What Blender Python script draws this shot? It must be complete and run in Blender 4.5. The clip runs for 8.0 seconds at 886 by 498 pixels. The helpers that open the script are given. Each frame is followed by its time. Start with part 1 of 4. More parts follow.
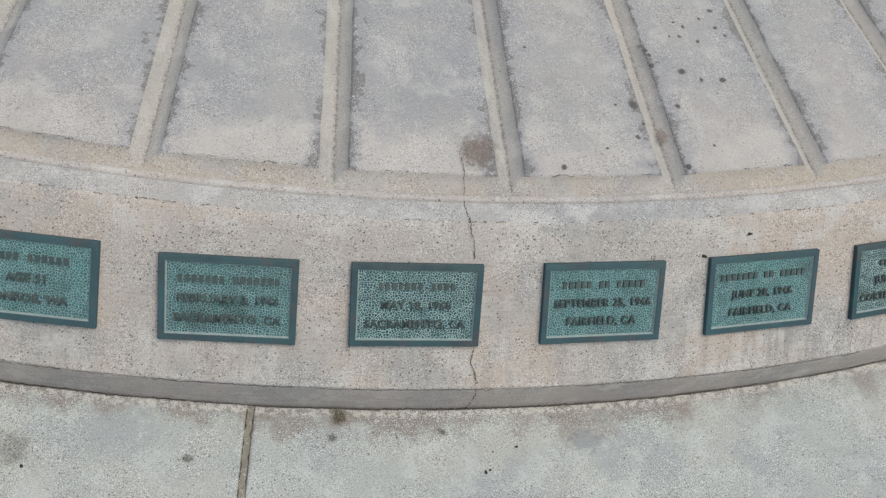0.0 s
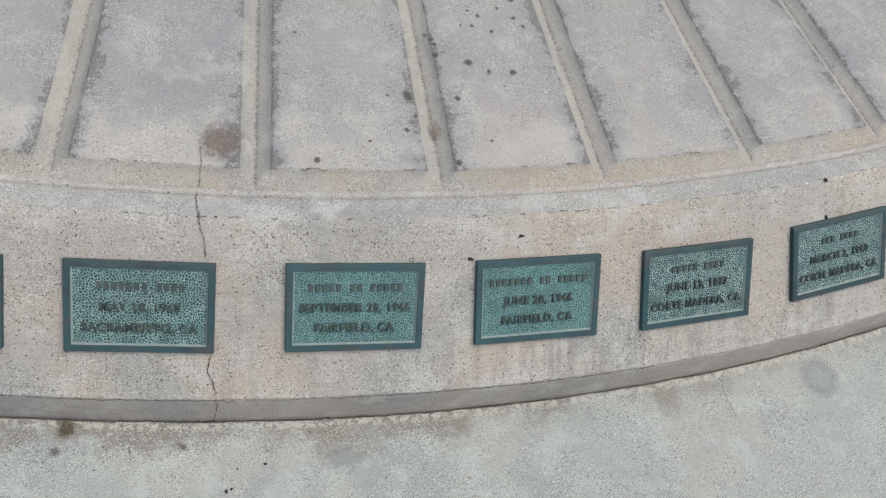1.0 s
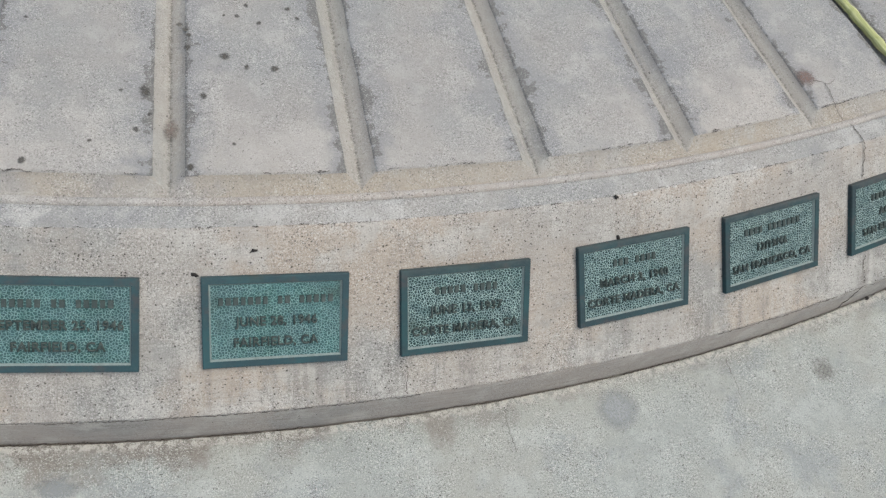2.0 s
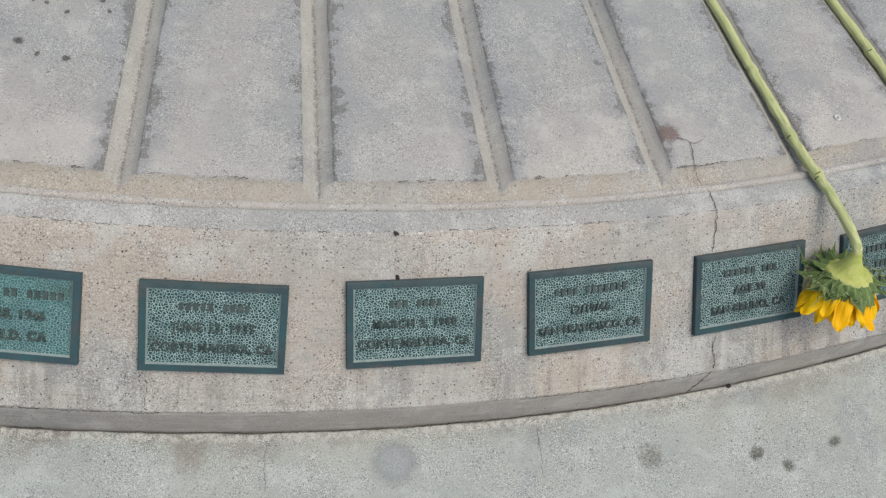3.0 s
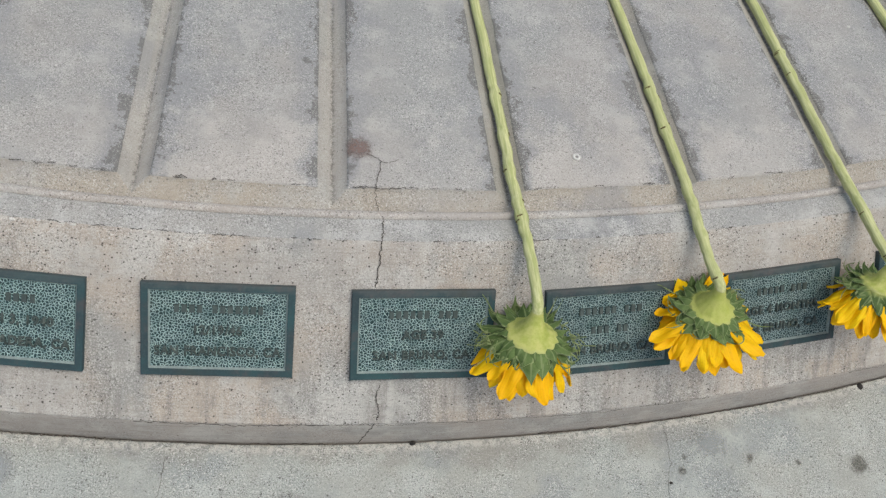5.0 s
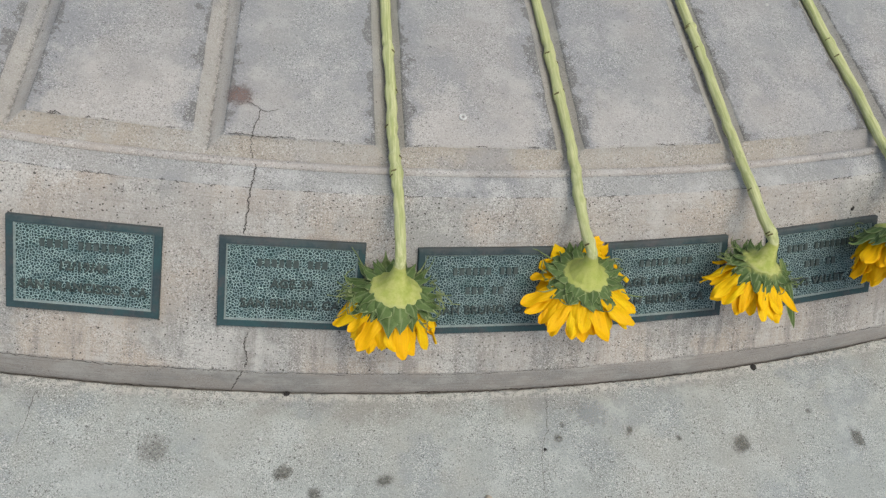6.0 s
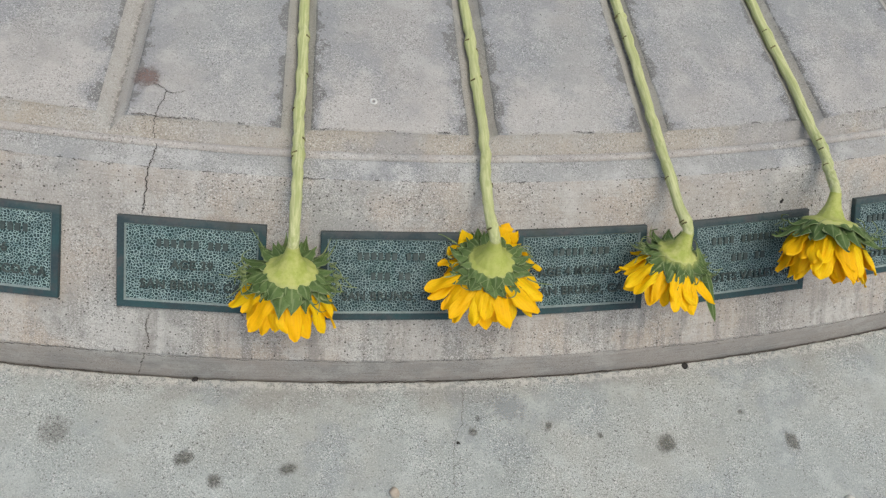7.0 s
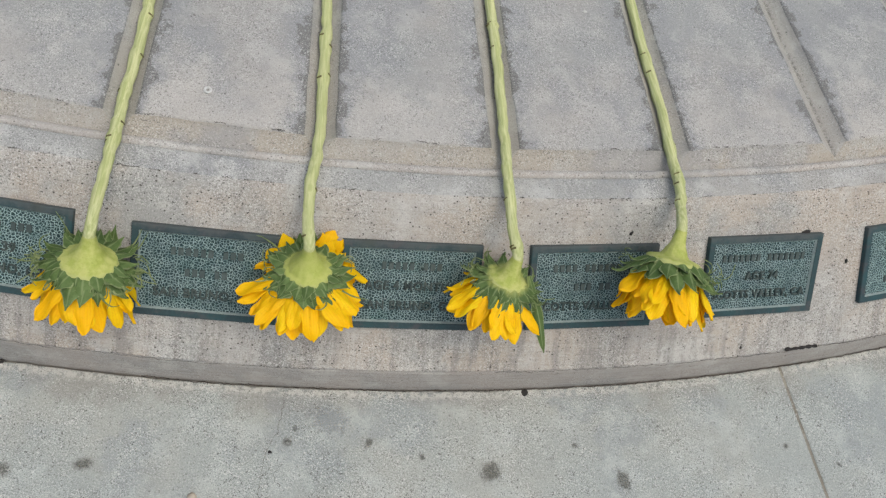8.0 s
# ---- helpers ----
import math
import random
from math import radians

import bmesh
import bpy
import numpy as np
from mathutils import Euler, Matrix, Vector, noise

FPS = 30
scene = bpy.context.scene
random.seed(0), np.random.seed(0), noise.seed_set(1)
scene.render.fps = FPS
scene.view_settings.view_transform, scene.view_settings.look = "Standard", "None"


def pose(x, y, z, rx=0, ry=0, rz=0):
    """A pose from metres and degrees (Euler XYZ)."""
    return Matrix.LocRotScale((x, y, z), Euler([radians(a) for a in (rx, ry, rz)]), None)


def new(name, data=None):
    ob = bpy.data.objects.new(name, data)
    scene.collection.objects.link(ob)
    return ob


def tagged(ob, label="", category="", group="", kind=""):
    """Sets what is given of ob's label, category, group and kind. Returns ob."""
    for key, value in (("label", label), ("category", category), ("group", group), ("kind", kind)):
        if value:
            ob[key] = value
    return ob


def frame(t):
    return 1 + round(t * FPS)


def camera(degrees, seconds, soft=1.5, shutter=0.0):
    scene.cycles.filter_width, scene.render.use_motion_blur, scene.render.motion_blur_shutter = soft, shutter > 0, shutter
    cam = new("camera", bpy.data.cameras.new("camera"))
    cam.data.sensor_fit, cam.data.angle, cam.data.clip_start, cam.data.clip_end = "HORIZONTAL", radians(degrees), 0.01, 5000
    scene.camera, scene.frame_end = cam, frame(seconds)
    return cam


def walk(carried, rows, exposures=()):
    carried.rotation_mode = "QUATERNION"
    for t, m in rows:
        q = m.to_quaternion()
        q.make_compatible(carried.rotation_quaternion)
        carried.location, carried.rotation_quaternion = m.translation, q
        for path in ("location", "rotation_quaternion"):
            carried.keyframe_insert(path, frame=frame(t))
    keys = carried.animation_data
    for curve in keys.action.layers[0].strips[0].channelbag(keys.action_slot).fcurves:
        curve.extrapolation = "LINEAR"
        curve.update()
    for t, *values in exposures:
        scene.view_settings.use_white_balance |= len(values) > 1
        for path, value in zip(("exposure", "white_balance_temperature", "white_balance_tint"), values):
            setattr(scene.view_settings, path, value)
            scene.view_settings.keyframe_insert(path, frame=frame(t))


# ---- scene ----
cam = camera(52.758, 8.0, soft=1.35)
# seconds, then place in metres and Euler angles in degrees
PATH = [
    (0.0, -1.2043, -4.7278, 1.3971, 29.914, -9.449, -15.323),
    (0.5, -1.0347, -4.7804, 1.3722, 30.553, -10.025, -15.389),
    (1.0, -0.8389, -4.7868, 1.3509, 30.787, -10.946, -15.146),
    (1.5, -0.6233, -4.7872, 1.3436, 29.953, -11.689, -13.338),
    (2.0, -0.4526, -4.7875, 1.3332, 30.014, -12.384, -14.019),
    (2.2, -0.3776, -4.7966, 1.3296, 30.154, -12.952, -12.926),
    (3.3, 0.1842, -4.8204, 1.3611, 29.719, -8.935, -1.59),
    (3.5, 0.2391, -4.8059, 1.3545, 29.6, -8.869, -1.112),
    (4.0, 0.4265, -4.7704, 1.3413, 29.239, -8.594, 1.115),
    (4.5, 0.5542, -4.7441, 1.3255, 29.088, -9.496, 3.051),
    (5.0, 0.6953, -4.7165, 1.3264, 28.815, -9.776, 5.768),
    (5.2, 0.729, -4.7226, 1.3216, 28.824, -11.137, 6.475),
    (6.3, 0.9867, -4.7301, 1.3488, 26.92, -9.212, 9.976),
    (6.5, 1.0359, -4.7467, 1.3382, 27.865, -8.64, 10.378),
    (7.0, 1.1119, -4.7364, 1.329, 28.697, -8.324, 11.126),
    (7.5, 1.2158, -4.6913, 1.3212, 28.071, -8.725, 13.641),
    (8.0, 1.335, -4.6212, 1.3388, 26.838, -11.184, 15.808),
]
walk(cam, [(row[0], pose(*row[1:])) for row in PATH], exposures=((0.0, 0.40, 6560, 3.5), (1.5, 0.40, 6540, 3.0), (2.2, 0.35, 6550, 3.0), (3.5, 0.36, 6560, 3.0), (4.5, 0.32, 6580, 3.0), (6.5, 0.28, 6560, 3.0), (8.0, 0.28, 6540, 3.0)))

# ---- light: an overcast sky with a weak, wide sun ----
SUN_ELEVATION, SUN_TURN = radians(72), radians(125)
world = bpy.data.worlds.new("sky")
scene.world = world
world.use_nodes = True
wn = world.node_tree.nodes
sky = wn.new("ShaderNodeTexSky")
sky.sky_type, sky.sun_disc = "NISHITA", False
sky.sun_elevation, sky.sun_rotation = SUN_ELEVATION, SUN_TURN
sky.air_density, sky.dust_density = 1.0, 6.0
wn["Background"].inputs["Strength"].default_value = 0.135
world.node_tree.links.new(sky.outputs["Color"], wn["Background"].inputs["Color"])
sun = new("sun", bpy.data.lights.new("sun", "SUN"))
sun.data.energy, sun.data.angle, sun.data.color = 0.50, radians(60), (1.0, 0.97, 0.94)
aim = Vector((math.sin(SUN_TURN) * math.cos(SUN_ELEVATION), math.cos(SUN_TURN) * math.cos(SUN_ELEVATION), math.sin(SUN_ELEVATION)))
sun.rotation_euler = aim.to_track_quat("Z", "Y").to_euler()


# ---- small tools ----
def polar(r, a, z=0.0):
    """A place from the distance to the dial's centre, the angle round it (radians, 0 at -y) and the height."""
    return Vector((r * math.sin(a), -r * math.cos(a), z))


def part(name, bm, material, parent, label=""):
    me = bpy.data.meshes.new(name)
    bm.to_mesh(me)
    bm.free()
    for m in material if isinstance(material, (list, tuple)) else [material]:
        me.materials.append(m)
    ob = new(name, me)
    ob.parent = parent
    if label:
        ob["label"] = label
    return ob


def smooth(ob):
    for p in ob.data.polygons:
        p.use_smooth = True
    return ob


def empty(name, place=None):
    ob = new(name)
    ob.empty_display_size = 0.1
    if place is not None:
        ob.matrix_world = place
    return ob


# ---- materials ----
class Tree:
    """A node material, written link by link."""

    def __init__(self, name):
        self.mat = bpy.data.materials.new(name)
        self.mat.use_nodes = True
        self.t = self.mat.node_tree
        self.bsdf = self.t.nodes["Principled BSDF"]

    def put(self, socket, value):
        if isinstance(value, bpy.types.NodeSocket):
            self.t.links.new(value, socket)
        elif isinstance(value, tuple) and len(value) == 3 and socket.type == "RGBA":
            socket.default_value = (*value, 1)
        else:
            socket.default_value = value

    def add(self, kind, values, out=0, **settings):
        n = self.t.nodes.new(kind)
        if "operation" in settings:
            n.operation = settings["operation"]
        if "voronoi_dimensions" in settings:
            n.voronoi_dimensions = settings["voronoi_dimensions"]
        if "feature" in settings:
            n.feature = settings["feature"]
        if "interpolation_type" in settings:
            n.interpolation_type = settings["interpolation_type"]
        for k, v in values.items():
            self.put(n.inputs[k], v)
        return n.outputs[out]

    def place(self):
        return self.add("ShaderNodeNewGeometry", {}, "Position")

    def own(self):
        return self.add("ShaderNodeTexCoord", {}, "Object")

    def calc(self, operation, a, b=0.0, c=0.0):
        return self.add("ShaderNodeMath", {0: a, 1: b, 2: c}, operation=operation)

    def noise(self, where, scale, detail=4.0, rough=0.55, out="Fac"):
        return self.add("ShaderNodeTexNoise", {"Vector": where, "Scale": scale, "Detail": detail, "Roughness": rough}, out)

    def cells(self, where, scale, feature="F1", out="Distance", random=1.0):
        return self.add("ShaderNodeTexVoronoi", {"Vector": where, "Scale": scale, "Randomness": random}, out, feature=feature)

    def ramp(self, fac, lo, hi, a=0.0, b=1.0):
        return self.add("ShaderNodeMapRange", {"Value": fac, "From Min": lo, "From Max": hi, "To Min": a, "To Max": b}, "Result", interpolation_type="SMOOTHSTEP")

    def mix(self, fac, a, b, mode="MIX"):
        n = self.t.nodes.new("ShaderNodeMix")
        n.data_type, n.blend_type = "RGBA", mode
        n.clamp_factor = True
        for s, v in ((n.inputs[0], fac), (n.inputs[6], a), (n.inputs[7], b)):
            self.put(s, v)
        return n.outputs[2]

    def stretch(self, where, x, y, z):
        return self.add("ShaderNodeVectorMath", {0: where, 1: (x, y, z)}, operation="MULTIPLY")

    def around(self):
        """Place as (metres along the ring, metres from the centre, height)."""
        xyz = self.t.nodes.new("ShaderNodeSeparateXYZ")
        self.put(xyz.inputs[0], self.place())
        x, y, z = xyz.outputs
        a = self.calc("MULTIPLY", self.calc("ARCTAN2", x, self.calc("MULTIPLY", y, -1.0)), 4.5)
        r = self.calc("SQRT", self.calc("ADD", self.calc("MULTIPLY", x, x), self.calc("MULTIPLY", y, y)))
        return self.add("ShaderNodeCombineXYZ", {0: a, 1: r, 2: z})

    def bump(self, height, distance, strength=1.0, under=None):
        values = {"Height": height, "Distance": distance, "Strength": strength}
        if under is not None:
            values["Normal"] = under
        return self.add("ShaderNodeBump", values)

    def done(self, colour, rough=0.8, normal=None, **more):
        self.put(self.bsdf.inputs["Base Color"], colour)
        self.put(self.bsdf.inputs["Roughness"], rough)
        if normal is not None:
            self.put(self.bsdf.inputs["Normal"], normal)
        for k, v in more.items():
            self.put(self.bsdf.inputs[k], v)
        return self.mat


def concrete(name, base, warm, pale, cool, speckle=0.5, pits=0.5, streaks=0.0, lines=0.0, grain=1.0, patch=1.0, worn=False, edge_dirt=False, flute=False, dots=0.0):
    """Weathered concrete: base, warm and cool colours in clouds, pale worn patches, sand and stone specks, pits.
    worn: panels that are rubbed pale in the middle and at their outer end. edge_dirt: brown grime along the foot of the kerb."""
    m = Tree(name)
    at, ring = m.place(), m.around()
    broad = m.noise(at, 3.4, 5, 0.6)
    cloud = m.noise(at, 5.3, 5, 0.62)
    mid = m.noise(at, 15.0, 6, 0.66)
    dirty = m.noise(at, 8.0, 6, 0.68)
    c = m.mix(m.ramp(broad, 0.40, 0.60), base, warm)
    c = m.mix(m.calc("MULTIPLY", m.ramp(cloud, 0.50, 0.62), 0.85 * patch), c, cool)
    c = m.mix(m.calc("MULTIPLY", m.ramp(mid, 0.48, 0.64), 0.8 * patch), c, pale)
    c = m.mix(m.calc("MULTIPLY", m.ramp(dirty, 0.52, 0.74), 0.45 * patch), c, tuple(v * 0.62 for v in base))
    if worn:
        own = m.t.nodes.new("ShaderNodeSeparateXYZ")
        m.put(own.inputs[0], m.own())
        r = m.calc("MULTIPLY", own.outputs[1], -1.0)
        side = m.calc("SUBTRACT", m.calc("MULTIPLY", r, PITCH / 2), m.calc("ABSOLUTE", own.outputs[0]))
        side = m.calc("ADD", side, m.calc("MULTIPLY", m.calc("SUBTRACT", mid, 0.5), 0.11))
        rim = m.ramp(side, 0.072, 0.034)
        c = m.mix(m.calc("MULTIPLY", rim, 0.65), c, cool)
        end = m.calc("ADD", r, m.calc("MULTIPLY", m.calc("SUBTRACT", mid, 0.5), 0.26))
        end = m.calc("MULTIPLY", m.ramp(end, 3.955, 4.075), m.ramp(side, 0.030, 0.050))
        one = m.t.nodes.new("ShaderNodeObjectInfo").outputs["Random"]
        c = m.mix(m.calc("MULTIPLY", end, m.ramp(one, 0.0, 1.0, 0.25, 0.62)), c, (0.485, 0.458, 0.425))
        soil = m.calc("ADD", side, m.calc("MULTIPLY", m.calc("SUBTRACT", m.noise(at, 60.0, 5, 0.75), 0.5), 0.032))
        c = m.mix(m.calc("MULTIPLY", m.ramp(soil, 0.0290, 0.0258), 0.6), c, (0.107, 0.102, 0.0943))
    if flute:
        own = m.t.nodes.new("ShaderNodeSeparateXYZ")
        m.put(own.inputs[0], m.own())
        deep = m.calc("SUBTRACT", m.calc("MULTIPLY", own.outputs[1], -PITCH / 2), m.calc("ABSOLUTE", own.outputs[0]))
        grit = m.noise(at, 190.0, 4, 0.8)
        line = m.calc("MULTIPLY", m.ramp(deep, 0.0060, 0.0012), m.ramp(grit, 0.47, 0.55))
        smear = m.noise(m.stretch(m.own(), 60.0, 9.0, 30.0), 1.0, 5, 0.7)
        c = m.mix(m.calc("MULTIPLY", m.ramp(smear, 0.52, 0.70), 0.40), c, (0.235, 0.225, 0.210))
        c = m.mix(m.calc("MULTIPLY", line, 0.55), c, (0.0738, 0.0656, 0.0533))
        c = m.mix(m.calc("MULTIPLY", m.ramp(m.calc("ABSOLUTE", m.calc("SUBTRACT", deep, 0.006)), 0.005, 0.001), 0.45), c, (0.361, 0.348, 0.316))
    if streaks:
        rr = m.t.nodes.new("ShaderNodeSeparateXYZ")
        m.put(rr.inputs[0], ring)
        below = m.ramp(m.calc("ADD", rr.outputs[1], m.calc("MULTIPLY", m.calc("SUBTRACT", mid, 0.5), 0.12)), 4.295, 4.345, 0.25, 1.0)
        below = m.calc("MULTIPLY", below, m.ramp(rr.outputs[0], -1.2, 0.4, 0.40, 1.0))
        drip = m.noise(m.stretch(ring, 46.0, 3.5, 3.0), 1.0, 5, 0.65)
        drip = m.calc("ADD", drip, m.calc("MULTIPLY", m.calc("SUBTRACT", m.noise(at, 75.0, 4, 0.7), 0.5), 0.35))
        c = m.mix(m.calc("MULTIPLY", m.calc("MULTIPLY", m.ramp(drip, 0.53, 0.64), 0.55 * streaks), below), c, tuple(v * 1.02 for v in pale))
        c = m.mix(m.calc("MULTIPLY", m.calc("MULTIPLY", m.ramp(drip, 0.51, 0.37), 0.75 * streaks), below), c, tuple(v * 0.62 for v in base))
    if lines:
        board = m.noise(m.stretch(ring, 14.0, 330.0, 330.0), 1.0, 4, 0.7)
        c = m.mix(m.calc("MULTIPLY", m.ramp(board, 0.52, 0.70), 0.42 * lines), c, tuple(v * 0.55 for v in base))
        c = m.mix(m.calc("MULTIPLY", m.ramp(board, 0.46, 0.32), 0.25 * lines), c, pale)
    if edge_dirt:
        rr = m.t.nodes.new("ShaderNodeSeparateXYZ")
        m.put(rr.inputs[0], ring)
        foot = m.calc("ADD", rr.outputs[1], m.calc("MULTIPLY", m.calc("SUBTRACT", m.noise(at, 6.0, 6, 0.7), 0.5), 0.30))
        c = m.mix(m.calc("MULTIPLY", m.ramp(foot, 4.430, 4.383), m.ramp(rr.outputs[0], -0.3, 0.3, 0.85, 0.35)), c, (0.205, 0.182, 0.162))
        chips = m.calc("MULTIPLY", m.ramp(rr.outputs[1], 4.401, 4.389), m.ramp(m.noise(at, 85.0, 5, 0.75), 0.45, 0.53))
        c = m.mix(m.calc("MULTIPLY", chips, 0.85), c, (0.50, 0.485, 0.455))
    warp = m.add("ShaderNodeVectorMath", {0: at, 1: m.stretch(m.noise(at, 170.0, 3, 0.6, "Color"), 0.010, 0.010, 0.010)}, operation="ADD")
    # sand grains, then single dark and light stones
    sand = m.noise(at, 470.0, 3, 0.75)
    amount = m.ramp(m.noise(at, 11.0, 3, 0.6), 0.36, 0.60, 0.45, 1.25)
    c = m.mix(m.calc("MULTIPLY", m.calc("MULTIPLY", m.ramp(sand, 0.54, 0.63), 0.54 * speckle), amount), c, tuple(v * 0.45 for v in base))
    c = m.mix(m.calc("MULTIPLY", m.calc("MULTIPLY", m.ramp(sand, 0.46, 0.37), 0.54 * speckle), amount), c, tuple(min(0.8, v * 1.45) for v in pale))
    stones = m.add("ShaderNodeTexVoronoi", {"Vector": warp, "Scale": 290.0}, "Distance")
    pick = m.add("ShaderNodeTexVoronoi", {"Vector": warp, "Scale": 290.0}, "Color")
    sep = m.t.nodes.new("ShaderNodeSeparateColor")
    m.put(sep.inputs[0], pick)
    size = m.calc("MULTIPLY", sep.outputs[1], 0.32)
    stone = m.calc("LESS_THAN", stones, size)
    dark = m.calc("MULTIPLY", stone, m.calc("GREATER_THAN", sep.outputs[0], 1.0 - 0.26 * speckle))
    light = m.calc("MULTIPLY", stone, m.calc("LESS_THAN", sep.outputs[0], 0.14 * speckle))
    c = m.mix(m.calc("MULTIPLY", dark, 0.65), c, (0.0574, 0.0533, 0.0492))
    c = m.mix(m.calc("MULTIPLY", light, 0.45 * speckle), c, (0.558, 0.549, 0.525))
    # fine grains between them
    grain_d = m.add("ShaderNodeTexVoronoi", {"Vector": warp, "Scale": 450.0}, "Distance")
    grain_c = m.t.nodes.new("ShaderNodeSeparateColor")
    m.put(grain_c.inputs[0], m.add("ShaderNodeTexVoronoi", {"Vector": warp, "Scale": 450.0}, "Color"))
    bit = m.calc("MULTIPLY", m.calc("LESS_THAN", grain_d, m.calc("MULTIPLY_ADD", grain_c.outputs[1], 0.35, 0.18)), amount)
    c = m.mix(m.calc("MULTIPLY", m.calc("MULTIPLY", bit, m.calc("GREATER_THAN", grain_c.outputs[0], 0.78)), 0.6 * speckle), c, (0.10, 0.098, 0.092))
    c = m.mix(m.calc("MULTIPLY", m.calc("MULTIPLY", bit, m.calc("LESS_THAN", grain_c.outputs[0], 0.22)), 0.55 * speckle), c, (0.60, 0.60, 0.585))
    # sparse pits, uneven in size
    hole_d = m.add("ShaderNodeTexVoronoi", {"Vector": warp, "Scale": 80.0}, "Distance")
    hole_c = m.add("ShaderNodeTexVoronoi", {"Vector": warp, "Scale": 80.0}, "Color")
    sep2 = m.t.nodes.new("ShaderNodeSeparateColor")
    m.put(sep2.inputs[0], hole_c)
    reach = m.calc("MULTIPLY", sep2.outputs[2], 0.12)
    hole = m.calc("MULTIPLY", m.calc("LESS_THAN", hole_d, reach), m.calc("GREATER_THAN", sep2.outputs[0], 1.0 - 0.34 * pits))
    c = m.mix(m.calc("MULTIPLY", hole, 0.9), c, (0.0451, 0.041, 0.0369))
    if dots:
        # short level pits left by the boards
        flat = m.add("ShaderNodeVectorMath", {0: m.stretch(ring, 200.0, 340.0, 0.0), 1: m.stretch(m.noise(at, 120.0, 3, 0.7, "Color"), 0.9, 0.9, 0.0)}, operation="ADD")
        dot_d = m.add("ShaderNodeTexVoronoi", {"Vector": flat, "Scale": 1.0}, "Distance")
        dot_c = m.t.nodes.new("ShaderNodeSeparateColor")
        m.put(dot_c.inputs[0], m.add("ShaderNodeTexVoronoi", {"Vector": flat, "Scale": 1.0}, "Color"))
        many = m.ramp(m.noise(at, 9.0, 4, 0.6), 0.35, 0.65, 0.46, 0.88)
        dot = m.calc("MULTIPLY", m.calc("LESS_THAN", dot_d, m.calc("MULTIPLY", dot_c.outputs[2], 0.30)), m.calc("GREATER_THAN", dot_c.outputs[0], many))
        c = m.mix(m.calc("MULTIPLY", dot, 0.85 * dots), c, (0.045, 0.038, 0.032))
        hole = m.calc("MAXIMUM", hole, dot)
    n = m.bump(m.noise(at, 60.0, 6, 0.7), 0.003 * grain, 0.55)
    n = m.bump(m.calc("ADD", sand, m.calc("MULTIPLY", hole, -2.0)), 0.0016 * grain, 0.8, n)
    return m.done(c, m.ramp(dirty, 0.3, 0.7, 0.95, 0.82), n, **{"Specular IOR Level": 0.25})


PITCH, FLUTE = 0.0668, 0.0222
PAVEMENT = concrete("pavement concrete", (0.332, 0.356, 0.344), (0.355, 0.366, 0.342), (0.430, 0.458, 0.444), (0.276, 0.302, 0.310), 1.25, 0.9, patch=0.85, edge_dirt=True)
FACE = concrete("bevel concrete", (0.385, 0.366, 0.342), (0.425, 0.372, 0.318), (0.475, 0.468, 0.446), (0.306, 0.311, 0.304), 1.05, 0.42, streaks=0.9, lines=0.9, dots=1.0)
LEDGE = concrete("ledge concrete", (0.336, 0.338, 0.328), (0.362, 0.352, 0.334), (0.458, 0.458, 0.445), (0.280, 0.286, 0.292), 1.0, 0.5)
LIP = concrete("lip concrete", (0.385, 0.363, 0.341), (0.405, 0.372, 0.341), (0.473, 0.462, 0.44), (0.33, 0.325, 0.314), 0.8, 0.7, grain=0.8, dots=0.8)
JOINT = concrete("joint dirt", (0.215, 0.200, 0.165), (0.240, 0.218, 0.175), (0.290, 0.275, 0.235), (0.170, 0.160, 0.140), 0.8, 1.0, patch=1.2)
KERB = concrete("kerb concrete", (0.372, 0.344, 0.318), (0.400, 0.362, 0.328), (0.490, 0.472, 0.438), (0.320, 0.312, 0.296), 0.5, 0.6, lines=1.4, grain=0.8, patch=0.9)
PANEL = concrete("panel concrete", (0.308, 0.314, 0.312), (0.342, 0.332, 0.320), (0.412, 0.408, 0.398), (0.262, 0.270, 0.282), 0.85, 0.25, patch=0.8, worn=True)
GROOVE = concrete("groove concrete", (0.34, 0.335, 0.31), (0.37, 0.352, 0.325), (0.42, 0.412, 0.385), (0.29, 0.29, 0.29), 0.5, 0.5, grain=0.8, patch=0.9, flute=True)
RISER = concrete("riser concrete", (0.358, 0.338, 0.306), (0.374, 0.338, 0.286), (0.399, 0.392, 0.371), (0.295, 0.293, 0.295), 0.85, 0.8, grain=0.9, patch=0.9, dots=0.5)


def plain_dark(name, colour, rough=0.9):
    m = Tree(name)
    at = m.place()
    return m.done(m.mix(m.noise(at, 140.0, 4), tuple(0.6 * v for v in colour), tuple(1.5 * v for v in colour)), rough, m.bump(m.noise(at, 300.0), 0.001))


CRACK_SHADE = plain_dark("crack dirt and edge shade", (0.055, 0.047, 0.04))
TAR = plain_dark("black speck", (0.02, 0.018, 0.017))
STONE = plain_dark("pale pebble", (0.38, 0.33, 0.27))


